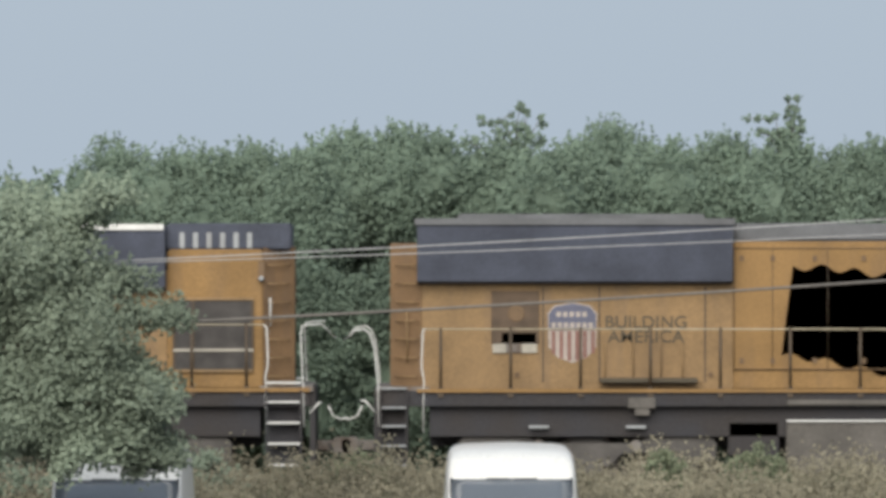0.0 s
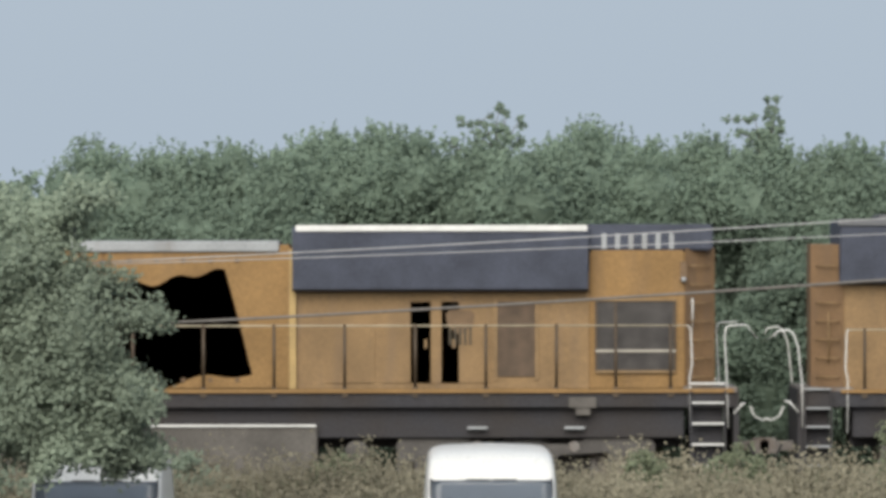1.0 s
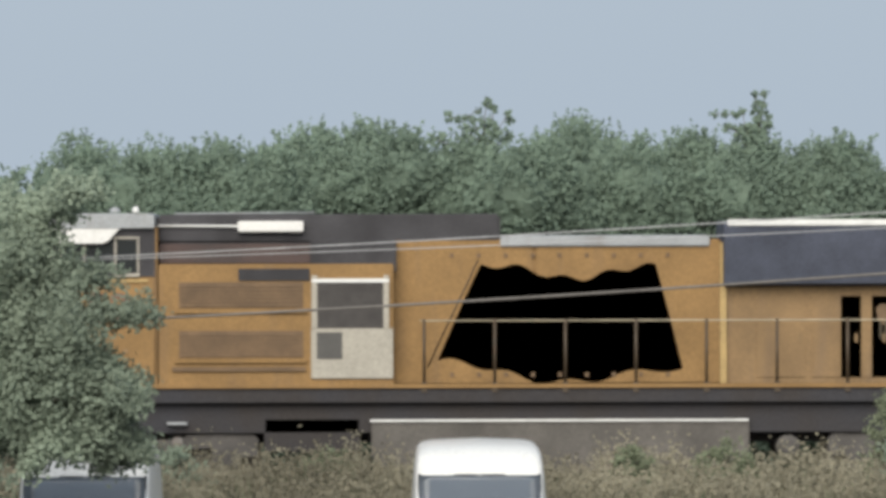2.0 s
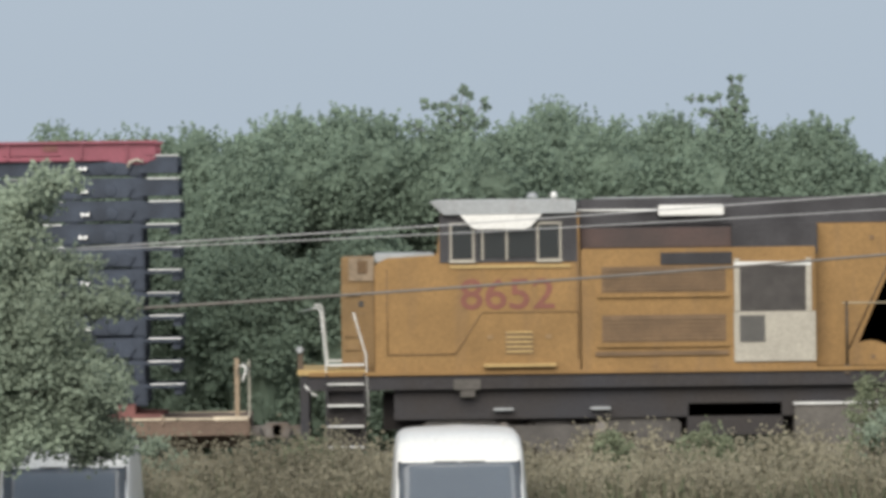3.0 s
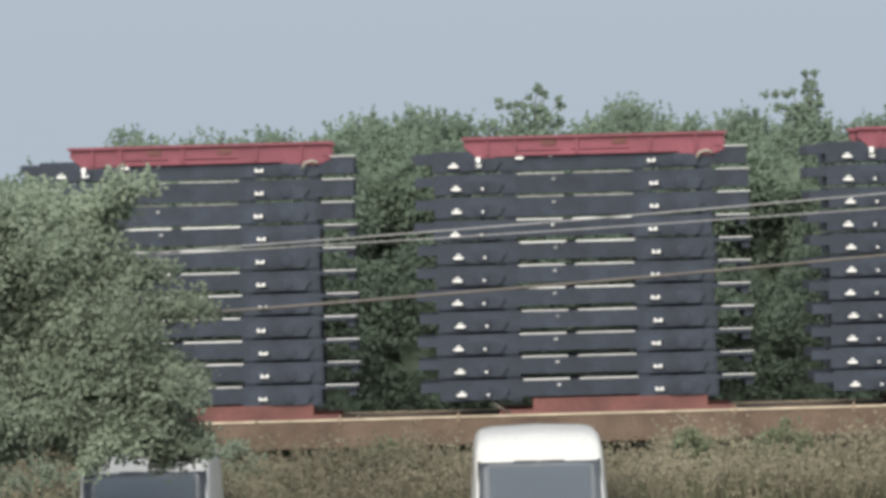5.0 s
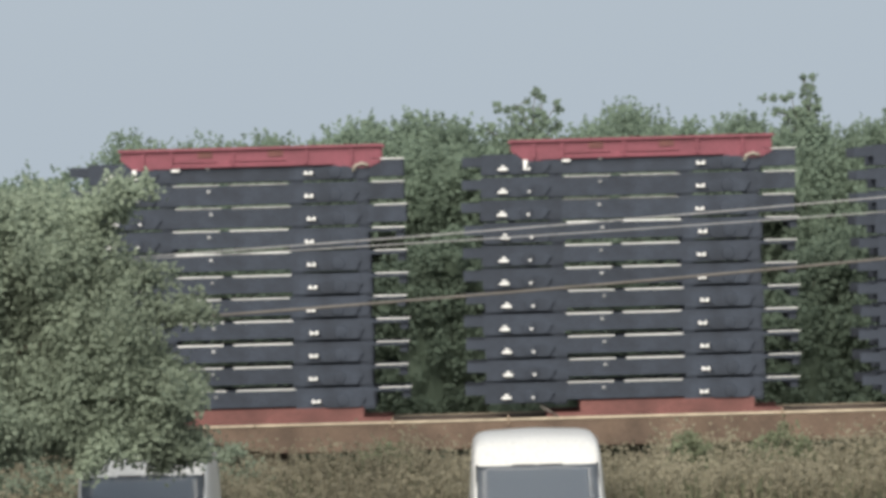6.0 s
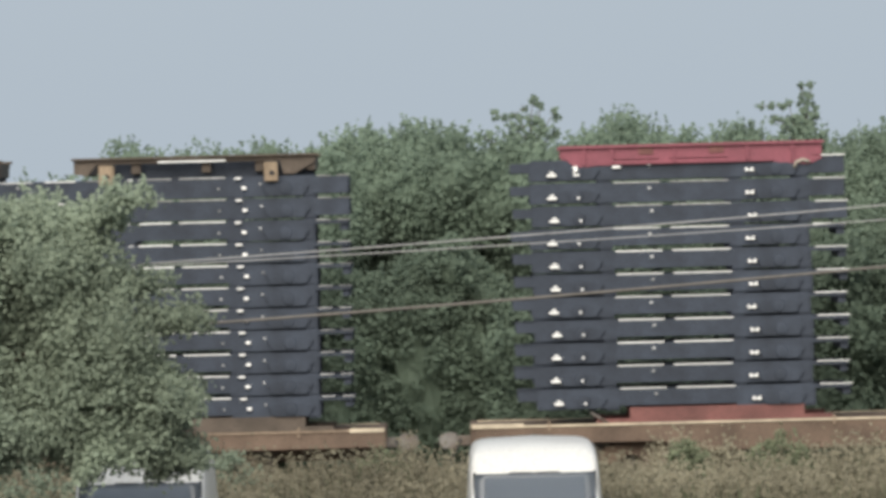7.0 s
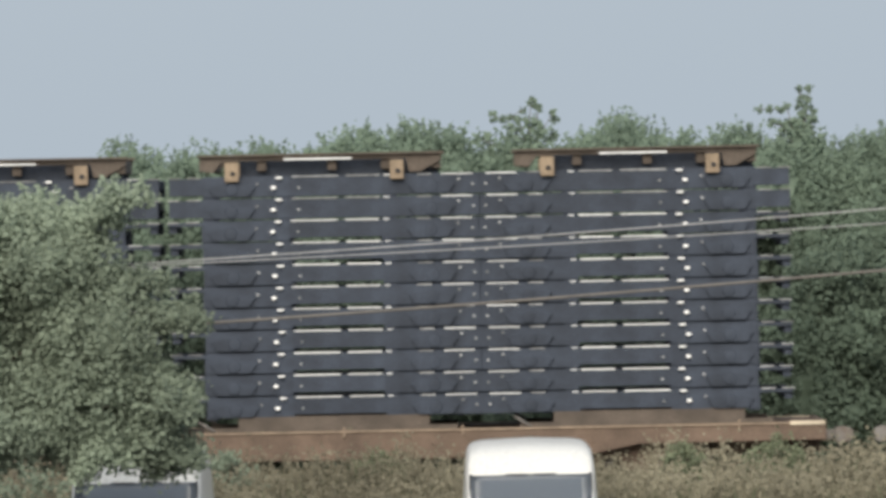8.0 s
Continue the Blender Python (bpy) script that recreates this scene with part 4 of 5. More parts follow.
    # cab
    cab = part("cab", plate([(-2212, 188), (-1848, 188), (-1848, 470), (-2092, 470), (-2100, 396), (-2190, 392), (-2212, 380)], -1.46, 1.46, 0.02), YELLOW, L)
    part("cab_roof", plate([(-2084, 468), (-1853, 468), (-1853, 491), (-1870, 494), (-2098, 494), (-2112, 490)], -1.3, 1.3, 0.02), GREY, L, "pale grey cab roof")
    part("sun_visor", plate([(-2114, 491), (-1853, 491), (-1853, 468), (-2088, 467)], -1.58, -1.28, 0.01), GREY, L, "grey overhanging roof visor")
    part("awning", plate([(-2060, 467), (-1914, 467), (-1934, 445), (-1944, 441), (-2030, 441), (-2040, 445)], -1.62, -1.58, 0.006), WHITE, L, "white window awning")
    part("upper_cab", U(-2096, -1852, -1.475, -1.455, 382, 468, 0.006), CABGREY, L, "sooty dark band around the cab windows")
    for x0, x1 in ((-2076, -2036), (-2028, -1926), (-1922, -1882)):
        w = part("side_window", U(x0, x1, -1.488, -1.472, 390, 449, 0.004), CABGLASS, L, "dark cab side window")
        for a in (x0, x1) if x1 - x0 < 60 else (x0 + 8, (x0 + x1) / 2):
            part("window_bar", U(a - 1.7, a + 1.7, -1.51, -1.48, 386, 452, 0.003), CREAM, w)
        if x1 - x0 < 60:
            part("window_sill", U(x0 - 3, x1 + 3, -1.53, -1.48, 382, 388, 0.004), CREAM, w)
            part("window_top", U(x0 - 3, x1 + 3, -1.51, -1.48, 449, 453, 0.004), CREAM, w)
    part("window_ledge", U(-2078, -1864, -1.50, -1.46, 372, 378, 0.006), PALE_YELLOW, L)
    number_of(L, -2060, -1893, 299, 354, -1.474)
    pl = part("cab_panel", plate([(-2188, 222), (-2190, 372), (-1858, 372), (-1858, 292), (-2022, 292), (-2070, 222)], -1.468, -1.458, 0.003), YELLOW, L)
    for pts in (((-2188, 220), (-2070, 220)), ((-2070, 220), (-2022, 294)), ((-2022, 294), (-1852, 294)), ((-1852, 210), (-1852, 400)), ((-2190, 220), (-2190, 372))):
        part("panel_joint", bar([(pts[0][0], -1.468, pts[0][1]), (pts[1][0], -1.468, pts[1][1])], 0.009, None, 6), LOUVRE, pl)
    vent = part("louvre_vent", U(-1981, -1932, -1.468, -1.456, 219, 260, 0.004), LOUVRE, L)
    for k in range(5):
        part("vent_slat", U(-1980, -1933, -1.49, -1.465, 222 + 8.5 * k, 226 + 8.5 * k, 0.003), PALE_YELLOW, vent)
    part("side_step", U(-2020, -1892, -1.62, -1.46, 197, 203, 0.006), PALE_YELLOW, L, "pale yellow side step")
    for x in (-2008, -1905):
        part("cab_bolt", U(x - 5, x + 5, -1.475, -1.455, 246, 254, 0.004), TAN, L)
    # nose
    # nose takes the darkened yellow because it is less lit
    part("nose", prism([(-2212 * Q, -1.30), (-2240 * Q, -1.05), (-2271 * Q, -0.8), (-2271 * Q, 0.8), (-2240 * Q, 1.05), (-2212 * Q, 1.30)], 188 * Q, 394 * Q, "z", 0.02), SHADED_YELLOW, L, "short nose in the shade-darkened yellow")
    part("nose_top", U(-2212, -2105, -1.15, 1.15, 384, 400, 0.02), GREY, L, "grey anti-glare top of the nose")
    part("light_housing", prism([(-2214 * Q, -1.31), (-2258 * Q, -0.925), (-2256 * Q, -0.905), (-2212 * Q, -1.29)], 352 * Q, 393 * Q, "z", 0.004), BRACKET, L, "dusty pale lamp housing on the nose corner")
    # brown overlay stands in for weaker light on the nose's front
    part("nose_front_shade", prism([(-2241 * Q, -1.062), (-2272 * Q, -0.812), (-2270 * Q, -0.80), (-2239 * Q, -1.05)], 196 * Q, 345 * Q, "z", 0.003), TAN, L, "front of the nose, painted browner for its shade")
    part("nose_recess", prism([(-2226 * Q, -1.235), (-2242 * Q, -1.09), (-2240 * Q, -1.06), (-2224 * Q, -1.205)], 366 * Q, 388 * Q, "z", 0), LOUVRE, L)
    em2 = part("nose_emblem", prism([(-2232 * Q, -1.135), (-2262 * Q, -0.885), (-2260 * Q, -0.875), (-2230 * Q, -1.12)], 306 * Q, 316 * Q, "z"), FLAGBLUE, L, "small dark wing emblem")
    part("emblem_wing", prism([(-2228 * Q, -1.17), (-2266 * Q, -0.855), (-2264 * Q, -0.845), (-2226 * Q, -1.15)], 290 * Q, 297 * Q, "z"), TAN, em2)
    part("ditch_light", lathe([(0.02, 0), (0.05, 0), (0.062, 0.02), (0.055, 0.12)], 0, 0, 0, 16), GREY, L).matrix_basis = pose(-2346 * Q, -1.3, 231 * Q)
    part("light_bracket", U(-2350, -2340, -1.24, -1.18, 194, 236, 0.006), POST, L)
    for k in (0, 1, 4):
        part("nose_grab", tube([(-2238 * Q, -1.1, (230 + 24 * k) * Q), (-2266 * Q, -0.92, (230 + 24 * k) * Q)], 0.012, 6), TAN, L)
    part("antenna_dome", lathe([(0.10, 0), (0.09, 0.05), (0.03, 0.09)], 0, 0, 0, 14), GREY, L).matrix_basis = pose(-1928 * Q, -0.4, 496 * Q, 90)
    part("beacon", lathe([(0.06, 0), (0.06, 0.06), (0.02, 0.1)], 0, 0, 0, 14), SILVER, L).matrix_basis = pose(-1890 * Q, -0.6, 496 * Q, 90)
    ladder(L, -2301, -2230, (204, 170, 132, 95, 58), -1)
    for s in (-1, 1):
        y = s * 1.47
        a = part("grab_rail", bar([(-2250, y, 296), (-2246, y, 282), (-2229, y, 222), (-2225, y, 112)], 0.0145), SILVER, L, "white painted grab rail")
        part("grab_rail_end", bar([(-2322, y, 305), (-2312, y, 306), (-2308, y, 298), (-2300, y, 214), (-2299, y, 122)], 0.0145), SILVER, a)
    part("end_handrail", tube([(-2322 * Q, -1.47, 305 * Q), (-2338 * Q, -1.2, 300 * Q), (-2350 * Q, -0.4, 296 * Q)], 0.009, 8), GREY, L)
    part("front_platform", U(-2350, -2230, -1.45, 1.45, 186, 196, 0.006), PALE_YELLOW, L)
    part("pilot_plate", U(-2346, -2330, -1.4, 1.4, 25, 188, 0.01), BLACK, L)
    part("cut_lever", bar([(-2338, -1.42, 168), (-2322, -1.42, 152), (-2316, -1.42, 150)], 0.018), SILVER, L)
    return L


# ---- leading locomotive: radiator end to the left ----
def radiator_locomotive():
    """Pixel x is zero at the coupler between the locomotives and runs positive."""
    L = thing("locomotive", "yellow diesel locomotive with a shield emblem and dark radiator wings", "locomotive", "coupled train")
    part("underframe", U(62, 2310, -1.47, 1.47, 158, 186, 0.01), BLACK, L)
    part("side_sill", U(128, 2310, -1.52, -1.465, 183, 189, 0.004), YELLOW, L)
    # added black filler below the deck, as on the other locomotive
    part("dark_filler", U(150, 2180, -1.3, 1.3, 104, 160, 0.01), BLACK, L)
    tank = part("fuel_tank", plate([(783, 133), (1440, 133), (1440, 60), (1410, 32), (812, 32), (783, 60)], -1.42, 1.42, 0.03), TANKGREY, L, "dusty brown-grey fuel tank")
    part("tank_edge", U(783, 1442, -1.46, -1.40, 131, 134, 0.004), SILVER, tank)
    part("air_reservoir", U(783, 1442, -1.5, -1.2, 160, 170, 0.02), TANKGREY, L)
    part("centre_sill", U(150, 2200, -0.55, 0.55, 84, 150, 0.02), BLACK, L)
    part("battery_box", U(680, 770, -1.3, 1.3, 70, 130, 0.02), BLACK, L)
    engine_bogie(L, 430)
    engine_bogie(L, 1900)
    coupler(L, 0, -1)
    coupler(L, 2390, 1)
    br = part("bearing_bracket", U(502, 550, -1.52, -1.30, 155, 174, 0.01), TANKGREY, L, "dusty grey bracket under the deck edge")
    part("bracket_foot", U(514, 540, -1.50, -1.30, 142, 156, 0.01), TANKGREY, br)
    # tapered end darkened in colour for shade, with soot stains
    part("hood_end", prism([(80 * Q, -0.55), (136 * Q, -1.02), (136 * Q, 1.02), (80 * Q, 0.55)], 186 * Q, 446 * Q, "z", 0.012), SHADED_END, L, "sooty end of the hood, also darkened for shade")
    # darkened yellow stands in for the wing's shade here too
    part("radiator_hood", U(136, 690, -1.02, 1.02, 186, 400, 0.02), SHADED_YELLOW, L)
    part("radiator_wing", prism([(-1.05, 374 * Q), (-1.3, 379 * Q), (-1.4, 478 * Q), (-1.25, 488 * Q), (1.25, 488 * Q), (1.4, 478 * Q), (1.3, 379 * Q), (1.05, 374 * Q)], 128 * Q, 688 * Q, "x", 0.015), NAVY, L, "dark flared radiator wing")
    part("wing_ledge", U(124, 692, -1.43, -1.2, 479, 491, 0.012), DARKGREY, L, "sooty grey ledge on the wing")
    part("wing_roof", U(200, 640, -0.9, 0.9, 486, 499, 0.03), DARKGREY, L)
    part("engine_hood", U(690, 1760, -1.02, 1.02, 186, 450, 0.03), YELLOW, L)
    part("engine_roof", U(690, 1760, -0.92, 0.92, 448, 482, 0.06), DARKGREY, L, "dusty grey roof of the hood")
    pn = part("hood_panel", U(690, 1100, -1.04, -1.015, 222, 440, 0.006), YELLOW, L)
    for h in (223, 438):
        part("panel_joint", bar([(690, -1.045, h), (1500, -1.045, h)], 0.012, None, 6), LOUVRE, pn)
    for x in (692, 760, 858, 1010):
        part("panel_seam", bar([(x, -1.043, 225), (x, -1.043, 438)], 0.007, None, 6), POST, pn)
    for x in (705, 760, 835, 922):
        for h in (420, 238):
            part("hood_latch", U(x - 4, x + 4, -1.056, -1.04, h - 5, h + 5, 0.003), LOUVRE, pn)
    wavy_flag(L, 776, 1190, 240, 396, -1.046, 20, 0, FLAGRED, FLAGPALE, (8, 6.5, 0.75), 11, 64)
    door = part("hood_door", U(260, 345, -1.05, -1.018, 268, 362, 0.006), BROWNMESH, L, "brown hood door with a round emblem")
    part("door_emblem", lathe([(0.01, 0), (0.13, 0), (0.14, 0.008)], 304 * Q, 322 * Q, -1.058, 28), LOUVRE, door)
    part("door_foot", U(278, 340, -1.05, -1.018, 252, 288, 0.006), STEEL, door)
    for x0, x1 in ((262, 286), (314, 341)):
        part("notice_plate", U(x0, x1, -1.056, -1.02, 252, 268, 0.003), CREAM, door, "cream notice plate")
    # shield emblem in plain shapes
    sh = part("shield_emblem", plate([(360, 322), (372, 336), (404, 342), (436, 336), (448, 322), (446, 262), (430, 244), (404, 234), (378, 244), (362, 262)], -1.026, -1.018), LOGOWHITE, L, "blue-topped shield emblem with red and white bars")
    part("shield_top", plate([(362, 321), (373, 334), (404, 340), (435, 334), (446, 321), (446, 292), (362, 292)], -1.032, -1.025), LOGOBLUE, sh)
    for h, x0, n, w in ((316, 376, 5, 11.5), (297, 367, 7, 11)):
        for k in range(n):
            part("shield_mark", U(x0 + w * k, x0 + w * k + 7.5, -1.037, -1.031, h, h + 9), LOGOWHITE, sh, "short pale bar across the shield")
    for k in range(6):
        a = 367 + 14 * k
        drop = 238 + 0.0105 * (a + 3 - 404) ** 2
        part("shield_bar", U(a, a + 7, -1.032, -1.025, drop, 291), FLAGRED, sh)
    lettering("slogan", "BUILDING\nAMERICA", 463 * Q, 607 * Q, 270 * Q, 318 * Q, -1.022, BROWNPAINT, L)
    for x in (462, 512, 562, 600):
        part("grab_bar", bar([(x, -1.08, 205), (x, -1.08, 268 + (52 if x in (512, 562) else 0))], 0.01), TAN, L)
    part("side_step", U(453, 626, -1.3, -1.02, 200, 208, 0.008), BROWNPAINT, L, "brown side step")
    for x in (306, 650):
        part("access_plug", lathe([(0.01, 0), (0.045, 0), (0.05, 0.02)], x * Q, 213 * Q, -1.04, 14), LOUVRE, L)
    for h0, h1 in ((200, 210),):
        part("lower_seam", U(350, 640, -1.026, -1.016, h0, h0 + 3), TAN, L)
    for x in (352, 452, 640):
        part("body_seam", U(x - 1.5, x + 1.5, -1.028, -1.017, 200, 370), POST, L)
    for k in range(7):
        h = 210 + 33 * k
        part("grab_iron", tube([(128 * Q, -0.98, h * Q), (126 * Q, -1.05, h * Q), (92 * Q, -0.74, h * Q), (90 * Q, -0.64, h * Q)], 0.012, 6), TAN, L)
    part("vertical_grab", bar([(110, -0.86, 235), (110, -0.9, 325)], 0.014), TAN, L)
    handrails(L, [170 + 123.8 * k for k in range(13)], 295, 136, 1700, 186)
    ladder(L, 62, 112, (190, 156, 123, 88, 54), -1, GREY)
    end_rails(L, 0, -1, 296, True)
    part("end_platform", U(56, 150, -1.45, 1.45, 182, 192, 0.006), STEEL, L)
    part("pilot_plate", U(52, 62, -1.4, 1.4, 30, 188, 0.01), BLACK, L)
    # far part, cab and nose, in the same manner as the other locomotive
    part("cab", plate([(1760, 186), (2212, 186), (2212, 380), (2190, 392), (2100, 396), (2092, 470), (1760, 470)], -1.46, 1.46, 0.02), YELLOW, L)
    part("cab_roof", plate([(1853, 468), (2108, 468), (2108, 491), (2090, 496), (1870, 496), (1853, 491)], -1.5, 1.5, 0.02), GREY, L)
    for x0, x1 in ((1882, 1922), (1926, 2028), (2036, 2076)):
        part("side_window", U(x0, x1, -1.488, -1.452, 390, 449, 0.004), CABGLASS, L)
    part("nose", prism([(2212 * Q, -1.30), (2271 * Q, -0.8), (2271 * Q, 0.8), (2212 * Q, 1.30)], 186 * Q, 394 * Q, "z", 0.02), YELLOW, L)
    return L


# ---- flat cars and their load ----
def flat_car(label, stand=True):
    """Pixel x is zero at the right end of the deck; the deck is 2881 pixels long."""
    C = thing("flat_car", label, "flat car", "coupled train")
    part("deck", U(-2881, 0, -1.42, 1.42, 98, 112, 0.006), RUST, C)
    # the glint along the deck is put into this strip's colour
    part("deck_edge", U(-2881, 0, -1.46, -1.41, 109.5, 113.5, 0.004), RUSTTAN if stand else DULLEDGE, C, "deck edge, painted pale for the glint on it" if stand else "deck edge, painted lighter brown for a fainter glint")
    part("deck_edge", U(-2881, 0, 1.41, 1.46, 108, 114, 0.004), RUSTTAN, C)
    for s in (-1, 1):
        part("side_sill", plate([(-2881, 108), (0, 108), (0, 82), (-330, 80), (-420, 62), (-2460, 62), (-2550, 80), (-2881, 82)], s * 1.43 - 0.012, s * 1.43 + 0.012, 0.004), RUST, C, "rusty brown side sill")
    for k in range(24):
        x = -2830 + 121 * k
        part("sill_rib", U(x - 3, x + 3, -1.455, -1.44, 66 if 420 < -x < 2460 else 84, 106, 0.003), RUST, C)
    part("centre_sill", U(-2881, 0, -0.3, 0.3, 55, 98, 0.01), RUST, C)
    part("end_beam", U(-10, 4, -1.42, 1.42, 80, 114, 0.01), RUST, C)
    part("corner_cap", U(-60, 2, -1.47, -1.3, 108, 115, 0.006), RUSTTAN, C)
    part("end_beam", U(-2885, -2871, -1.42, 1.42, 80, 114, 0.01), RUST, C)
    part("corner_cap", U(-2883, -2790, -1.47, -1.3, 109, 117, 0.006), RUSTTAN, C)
    coupler(C, 50, 1)
    coupler(C, -2931, -1)
    car_bogie(C, -330)
    car_bogie(C, -2551)
    for x in (-150, -640, -850, -1340, -1550, -2035, -2240, -2745):
        part("stake_pocket", U(x - 2, x + 2, -1.49, -1.45, 102, 120, 0.005), DULLEDGE, C)
    if not stand:
        return C
    bs = part("brake_stand", U(-22, -14, -1.3, -1.24, 112, 218, 0.006), BRACKET, C, "tan brake stand at the deck's end")
    part("stand_post", U(2, 5, -1.27, -1.23, 112, 214, 0.004), CREAM, bs, "thin pale post of the brake stand")
    part("brake_wheel", tube([(-6 * Q + 0.10 * math.cos(k * math.tau / 18), -1.34, 196 * Q + 0.10 * math.sin(k * math.tau / 18)) for k in range(19)], 0.012, 6), STEEL, bs)
    part("release_lever", bar([(-12, -1.36, 203), (-6, -1.37, 206), (-1, -1.37, 198), (-5, -1.36, 186), (-8, -1.36, 176)], 0.02), SILVER, bs, "white release lever")
    return C


def frame_layer(style, tall, turned=False):
    """One bare container chassis frame of a stack; pixel x from the left end of the top frame, z from the middle of its
    marks.
    turned: the frame lies the other way round."""
    F = thing("chassis_frame", "dark blue-black steel chassis frame with white reflector marks, stacked", "chassis frame", "stacked chassis frames")

    def X(x):
        return 430 - x if turned else x

    def V(x0, x1, *rest):
        return U(min(X(x0), X(x1)), max(X(x0), X(x1)), *rest)
    if style == "short":
        tallpart, thin, end = [(-62, 84), (292, 430)], (84, 292), (430, 500)
        flanges = [(86, 168), (186, 290), (440, 498)]
    else:
        tallpart, thin, end = [(-66, 108), (270, 424)], (108, 270), (424, 490)
        flanges = [(112, 172), (186, 268), (94, 104), (-53, 2), (430, 454), (466, 488), (20, 46)]
    for s in (-1, 1):
        y = s * 1.12
        r = part("frame_rail", V(tallpart[0][0], tallpart[0][1], y - 0.05, y + 0.05, -12, 25, 0.012), FRAMEBLUE, F)
        part("rail_web", V(tallpart[1][0], tallpart[1][1], y - 0.05, y + 0.05, -12, 25, 0.012), FRAMEBLUE, r)
        part("rail_neck", V(thin[0] - 2, thin[1] + 2, y - 0.05, y + 0.05, -7 if not tall else -12, 23, 0.006), FRAMEBLUE, r)
        part("rail_tail", V(end[0] - 2, end[1] - 4, y - 0.05, y + 0.05, 16 if not tall else -8, 22.4, 0.006), FRAMEBLUE, r)
        if style == "short":
            part("rail_nose", V(tallpart[0][0] - 34, tallpart[0][0] + 2, y - 0.05, y + 0.05, 4, 21, 0.006), FRAMEBLUE, r)
    for x in (-50, 40, 150, 240, 330, 415, end[1] - 12):
        part("cross_member", V(x - 7, x + 7, -1.1, 1.1, 4, 20, 0.008), FRAMEBLUE, F)
    for x in (20, 375):
        part("axle_beam", lathe([(0.05, -1.2), (0.075, -1.19), (0.075, 1.19), (0.05, 1.2)], X(x) * Q, 2 * Q, 0, 16), FRAMEBLUE, F)
        for s in (-1, 1):
            part("spring_hanger", plate([(X(x) - 42, 6), (X(x) - 30, -11), (X(x) + 30, -11), (X(x) + 42, 6), (X(x) + 20, 12), (X(x) - 20, 12)], s * 1.19 - 0.03, s * 1.19 + 0.03, 0.008), FRAMEBLUE, F)
    for x in (tallpart[0][1] - 12, tallpart[1][0] + 10, tallpart[1][1] - 8):
        for s in (-1, 1):
            part("spacer_block", V(x - 11, x + 11, s * 1.10 - 0.05, s * 1.10 + 0.05, -15, 24.5, 0.008), FRAMEBLUE, F)
    for x in (20, 375):
        part("hub", lathe([(0.03, -0.02), (0.10, -0.015), (0.11, 0.0), (0.11, 0.05)], X(x) * Q, 2 * Q, -1.22, 18), FRAMEBLUE, F)
    for a, b in ((-58, 10), (300, 352), (384, 424)):
        part("brace", bar([(X(a), -1.15, -10), (X(b), -1.15, 18)], 0.014), FRAMEBLUE, F)
    # strips with the sunlight put into their colour, dimmer ones grey
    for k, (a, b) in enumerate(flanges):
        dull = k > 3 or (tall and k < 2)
        part("bare_flange", V(a, b, -1.19, -1.13, 22.6, 24.6 if k < 2 else 24.2, 0.001), DULLFLANGE if dull else FLANGE, F, "upper flange, painted grey for weaker sun on it" if dull else "upper flange, painted pale for the sun on it")
    if style == "short":
        marks = [(-32, -15.5, -3.5, 0.5), (-27, -20, 2, 5), (21.5, 25, -3.5, 0.5), (320.5, 324, -2, 4.5), (331, 334.5, -2, 4.5), (324, 331, -1, 1.5)]
        part("scuff_mark", V(147, 152, -1.2, -1.165, 11, 15.5, 0.002), DULLFLANGE, F)
    else:
        marks = [(297, 304.5, 2, 7), (285, 296, 20.5, 23.5)]
        for a, h in ((254, 2), (328, 9), (-78, 3), (22, 3), (-30, 12)):
            part("scuff_mark", V(a, a + 3.5, -1.2, -1.165, h, h + 4, 0.002), DULLFLANGE, F)
    for a, b, h0, h1 in marks:
        part("reflector", V(a, b, -1.252, -1.165, h0, h1, 0.002), TAPE, F, "white reflector")
    return F


def red_top_frame():
    F = thing("top_chassis_frame", "crimson steel chassis frame lying upside down on a stack", "chassis frame", "top chassis frames")
    for s in (-1, 1):
        y = s * 1.15
        w = part("frame_rail", plate([(0, 40), (462, 40), (462, 12), (440, 2), (380, 2), (372, 8), (60, 8), (28, 2), (0, 26)], y - 0.04, y + 0.04, 0.01), RED, F)
        part("upper_flange", U(-4, 466, y - 0.11, y + 0.09, 39, 44, 0.006), RED, w)
        part("lower_flange", U(100, 376, y - 0.10, y + 0.06, 9, 13, 0.005), RED, w)
        for x in (150, 275):
            part("pocket", U(x - 13, x + 13, y - 0.06, y + 0.06, 26, 38, 0.006), DULLRED, w)
        for x in (40, 90, 200, 330, 410):
            part("gusset", U(x - 2, x + 2, y - 0.1, y, 10, 38), RED, w)
        part("rim_hook", tube([(412 * Q, y - 0.08, -4 * Q), (416 * Q, y - 0.08, 6 * Q), (428 * Q, y - 0.08, 10 * Q), (440 * Q, y - 0.08, 6 * Q)], 0.025, 8), CREAM if s < 0 else RED, w, "pale curved lip")
    for x in (20, 110, 235, 360, 445):
        part("cross_member", U(x - 8, x + 8, -1.12, 1.12, 14, 36, 0.01), RED, F)
    part("reflector", U(20, 28, -1.24, -1.19, -10, 8, 0.006), TAPE, F, "white reflector")
    part("reflector", U(90, 104, -1.24, -1.19, 3, 7, 0.004), TAPE, F)
    return F


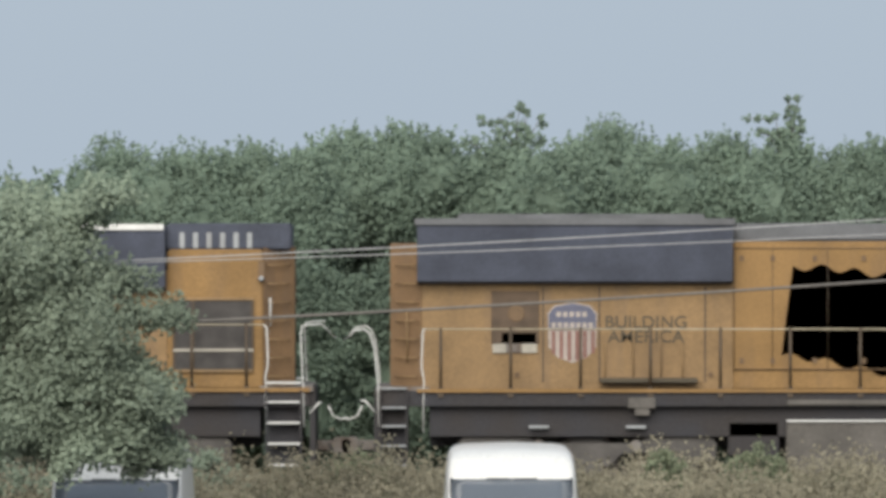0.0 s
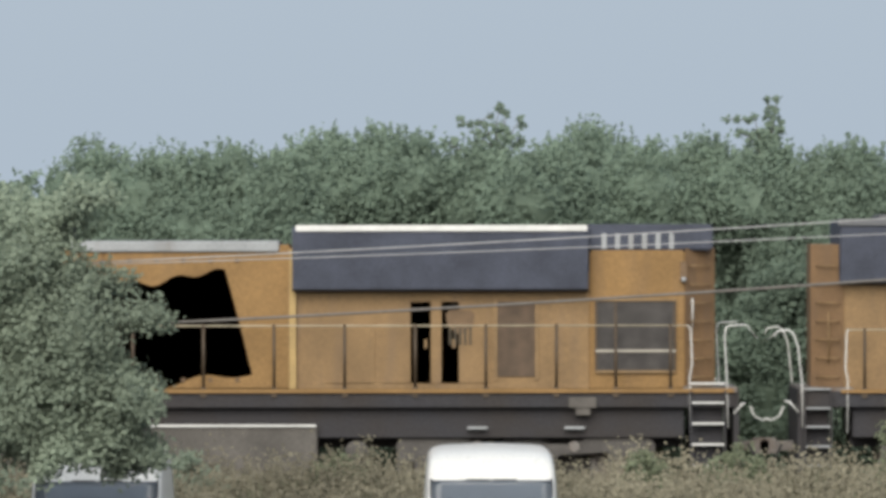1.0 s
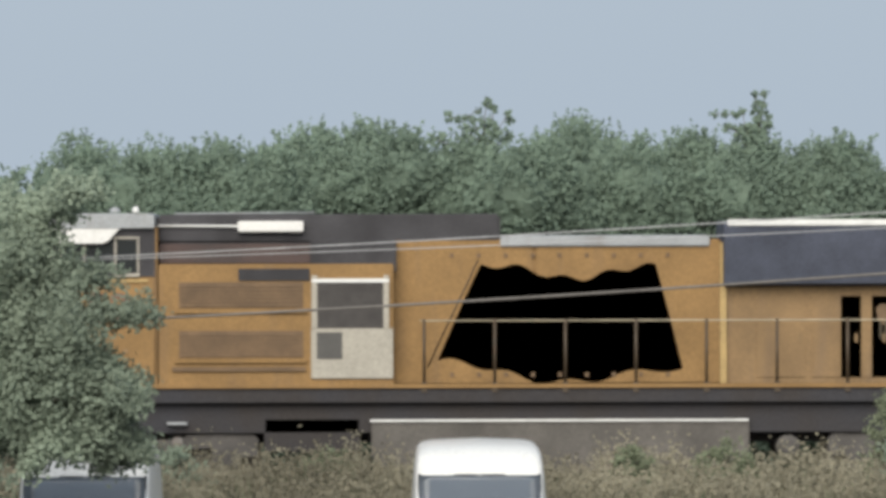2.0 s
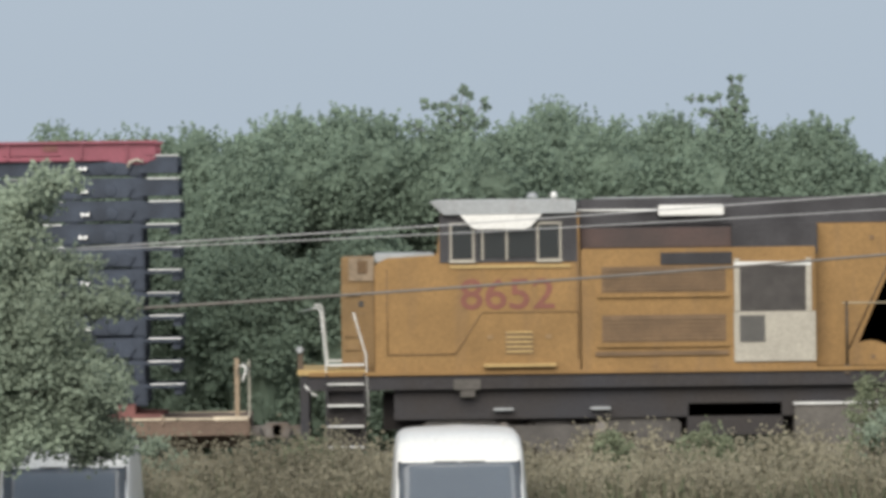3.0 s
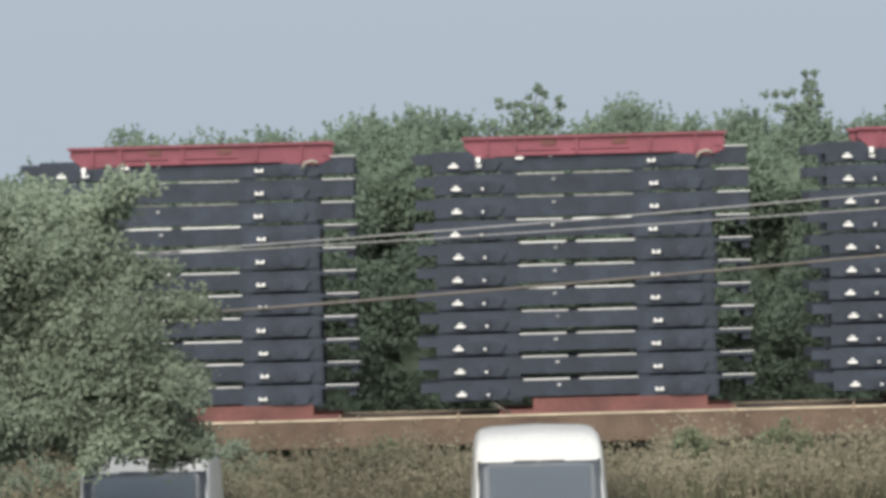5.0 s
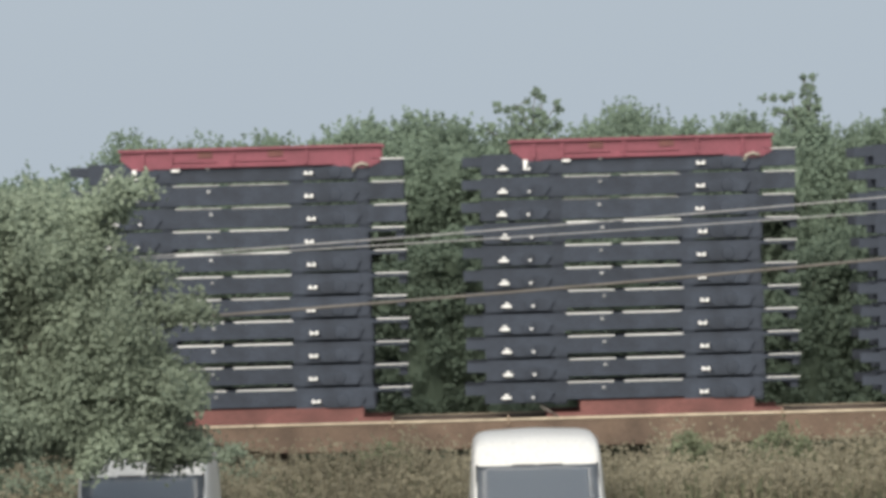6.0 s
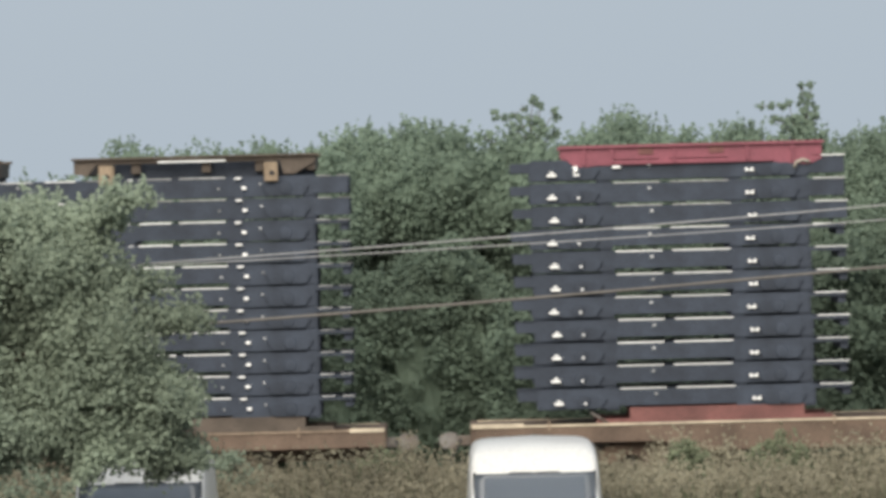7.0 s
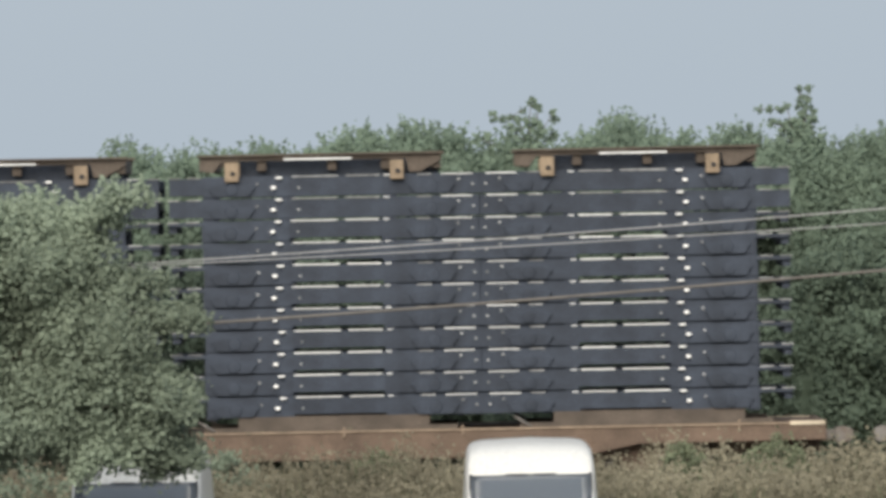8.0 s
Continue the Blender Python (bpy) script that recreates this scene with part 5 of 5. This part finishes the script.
def brown_top_frame():
    F = thing("top_chassis_frame", "rusty brown steel chassis frame with tan corner brackets on a stack", "chassis frame", "top chassis frames")
    for s in (-1, 1):
        y = s * 1.15
        w = part("frame_rail", plate([(0, 38), (430, 38), (428, 24), (392, 4), (372, 4), (366, 28), (40, 28), (24, 8), (0, 12)], y - 0.04, y + 0.04, 0.008), DARKRUST, F)
        part("upper_flange", U(-4, 434, y - 0.12, y + 0.08, 36, 40, 0.006), DARKRUST, w)
        for x in (57, 350):
            br = part("corner_bracket", U(x - 12, x + 12, y - 0.16 if s < 0 else y, y if s < 0 else y + 0.16, -8, 26, 0.008), BRACKET, w, "tan bracket with a dark hole")
            part("bracket_hole", lathe([(0.01, 0), (0.04, 0), (0.045, 0.01)], (x + 2) * Q, 6 * Q, y - 0.172 if s < 0 else y + 0.172, 14), BLACK, br)
        part("main_beam", U(70, 424, s * 0.88 - 0.02, s * 0.88 + 0.02, -14, 35, 0.006), FRAMEBLUE, F, "dark blue-black inner beam")
    for x in (20, 110, 235, 330, 420):
        part("cross_member", U(x - 8, x + 8, -1.12, 1.12, 10, 34, 0.01), DARKRUST, F)
    # pale strip painted as sunlight along the flange
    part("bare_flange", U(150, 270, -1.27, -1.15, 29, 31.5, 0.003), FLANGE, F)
    return F


def base_frame(material, a, b):
    F = thing("base_frame", "dull red steel cradle between the deck and the stack" if material is DULLRED else "rusty steel cradle between the deck and the stack", "cradle", "stack cradles")
    for s in (-1, 1):
        r = part("cradle_rail", U(a, b, s * 1.12 - 0.06, s * 1.12 + 0.06, 2, 27, 0.012), material, F)
        part("cradle_foot", U(a - 60, b + 50, s * 1.12 - 0.08, s * 1.12 + 0.08, 0, 8, 0.008), material, r)
        part("lashing", bar([(a - 40, s * 1.3, 2), (a - 70, s * 1.25, 20)], 0.02), STEEL, r)
    for x in (a + 20, (a + b) / 2, b - 20):
        part("cross_member", U(x - 10, x + 10, -1.1, 1.1, 6, 24, 0.008), material, F)
    return F


MOVING = []         # thing, x at the start (from its camera pixel), height above the rail


def ride(ob, x, h=0.0):
    MOVING.append((ob, (x - 784) * Q, h * Q))
    return ob


def build_train():
    ride(radiator_locomotive(), 610)
    ride(cab_locomotive(), 610)
    first = ride(flat_car("long rusty flat car carrying four stacks of dark chassis frames"), -1830)
    second = ride(flat_car("long rusty flat car carrying close-set stacks of dark frames", False), -4869)
    shorts = [frame_layer("short", False), frame_layer("short", True)]
    longs = [frame_layer("long", tall, turned) for turned in (False, True) for tall in (False, True)]
    red, brown = red_top_frame(), brown_top_frame()
    used = set()

    def take(ob):
        if ob.name in used:
            return copy_thing(ob, Matrix())
        used.add(ob.name)
        return ob
    cradle_red, cradle_rust = base_frame(DULLRED, 110, 420), base_frame(DARKRUST, 60, 400)
    for x in (-2449, -3147, -3847, -4541):
        ride(take(cradle_red), x, 112.5)
        for k in range(11):
            ride(take(shorts[1 if k >= 8 else 0]), x + 6 + 2.5 * math.sin(k * 2.3 + x), 150 + 40.6 * k)
        ride(take(red), x, 562)
    # these stacks lie end to end in pairs, every second one turned round
    for i, x in enumerate((-5407, -5967, -6527, -7087)):
        ride(take(cradle_rust), x, 112.5)
        for k in range(11):
            ride(take(longs[(1 if k >= 9 else 0) + 2 * (i % 2)]), x + 1.5 * math.sin(k * 1.9 + x), 150 + 39.2 * k)
        ride(take(brown), x, 566)


build_train()


# ---- what moves ----
def motions():
    for ob, x, z in MOVING:
        walk(ob, [(t, pose(x + SPEED * t, 0, z)) for t in (0.0, 2.0, 4.0, 6.0, 8.0)])
    for w, x, r in WHEELSETS:
        turn = math.degrees(SPEED / r) * 0.1
        walk(w, [(k * 0.1, pose(x, 0, r, 0, (turn * k) % 360, 0)) for k in range(81)])


motions()
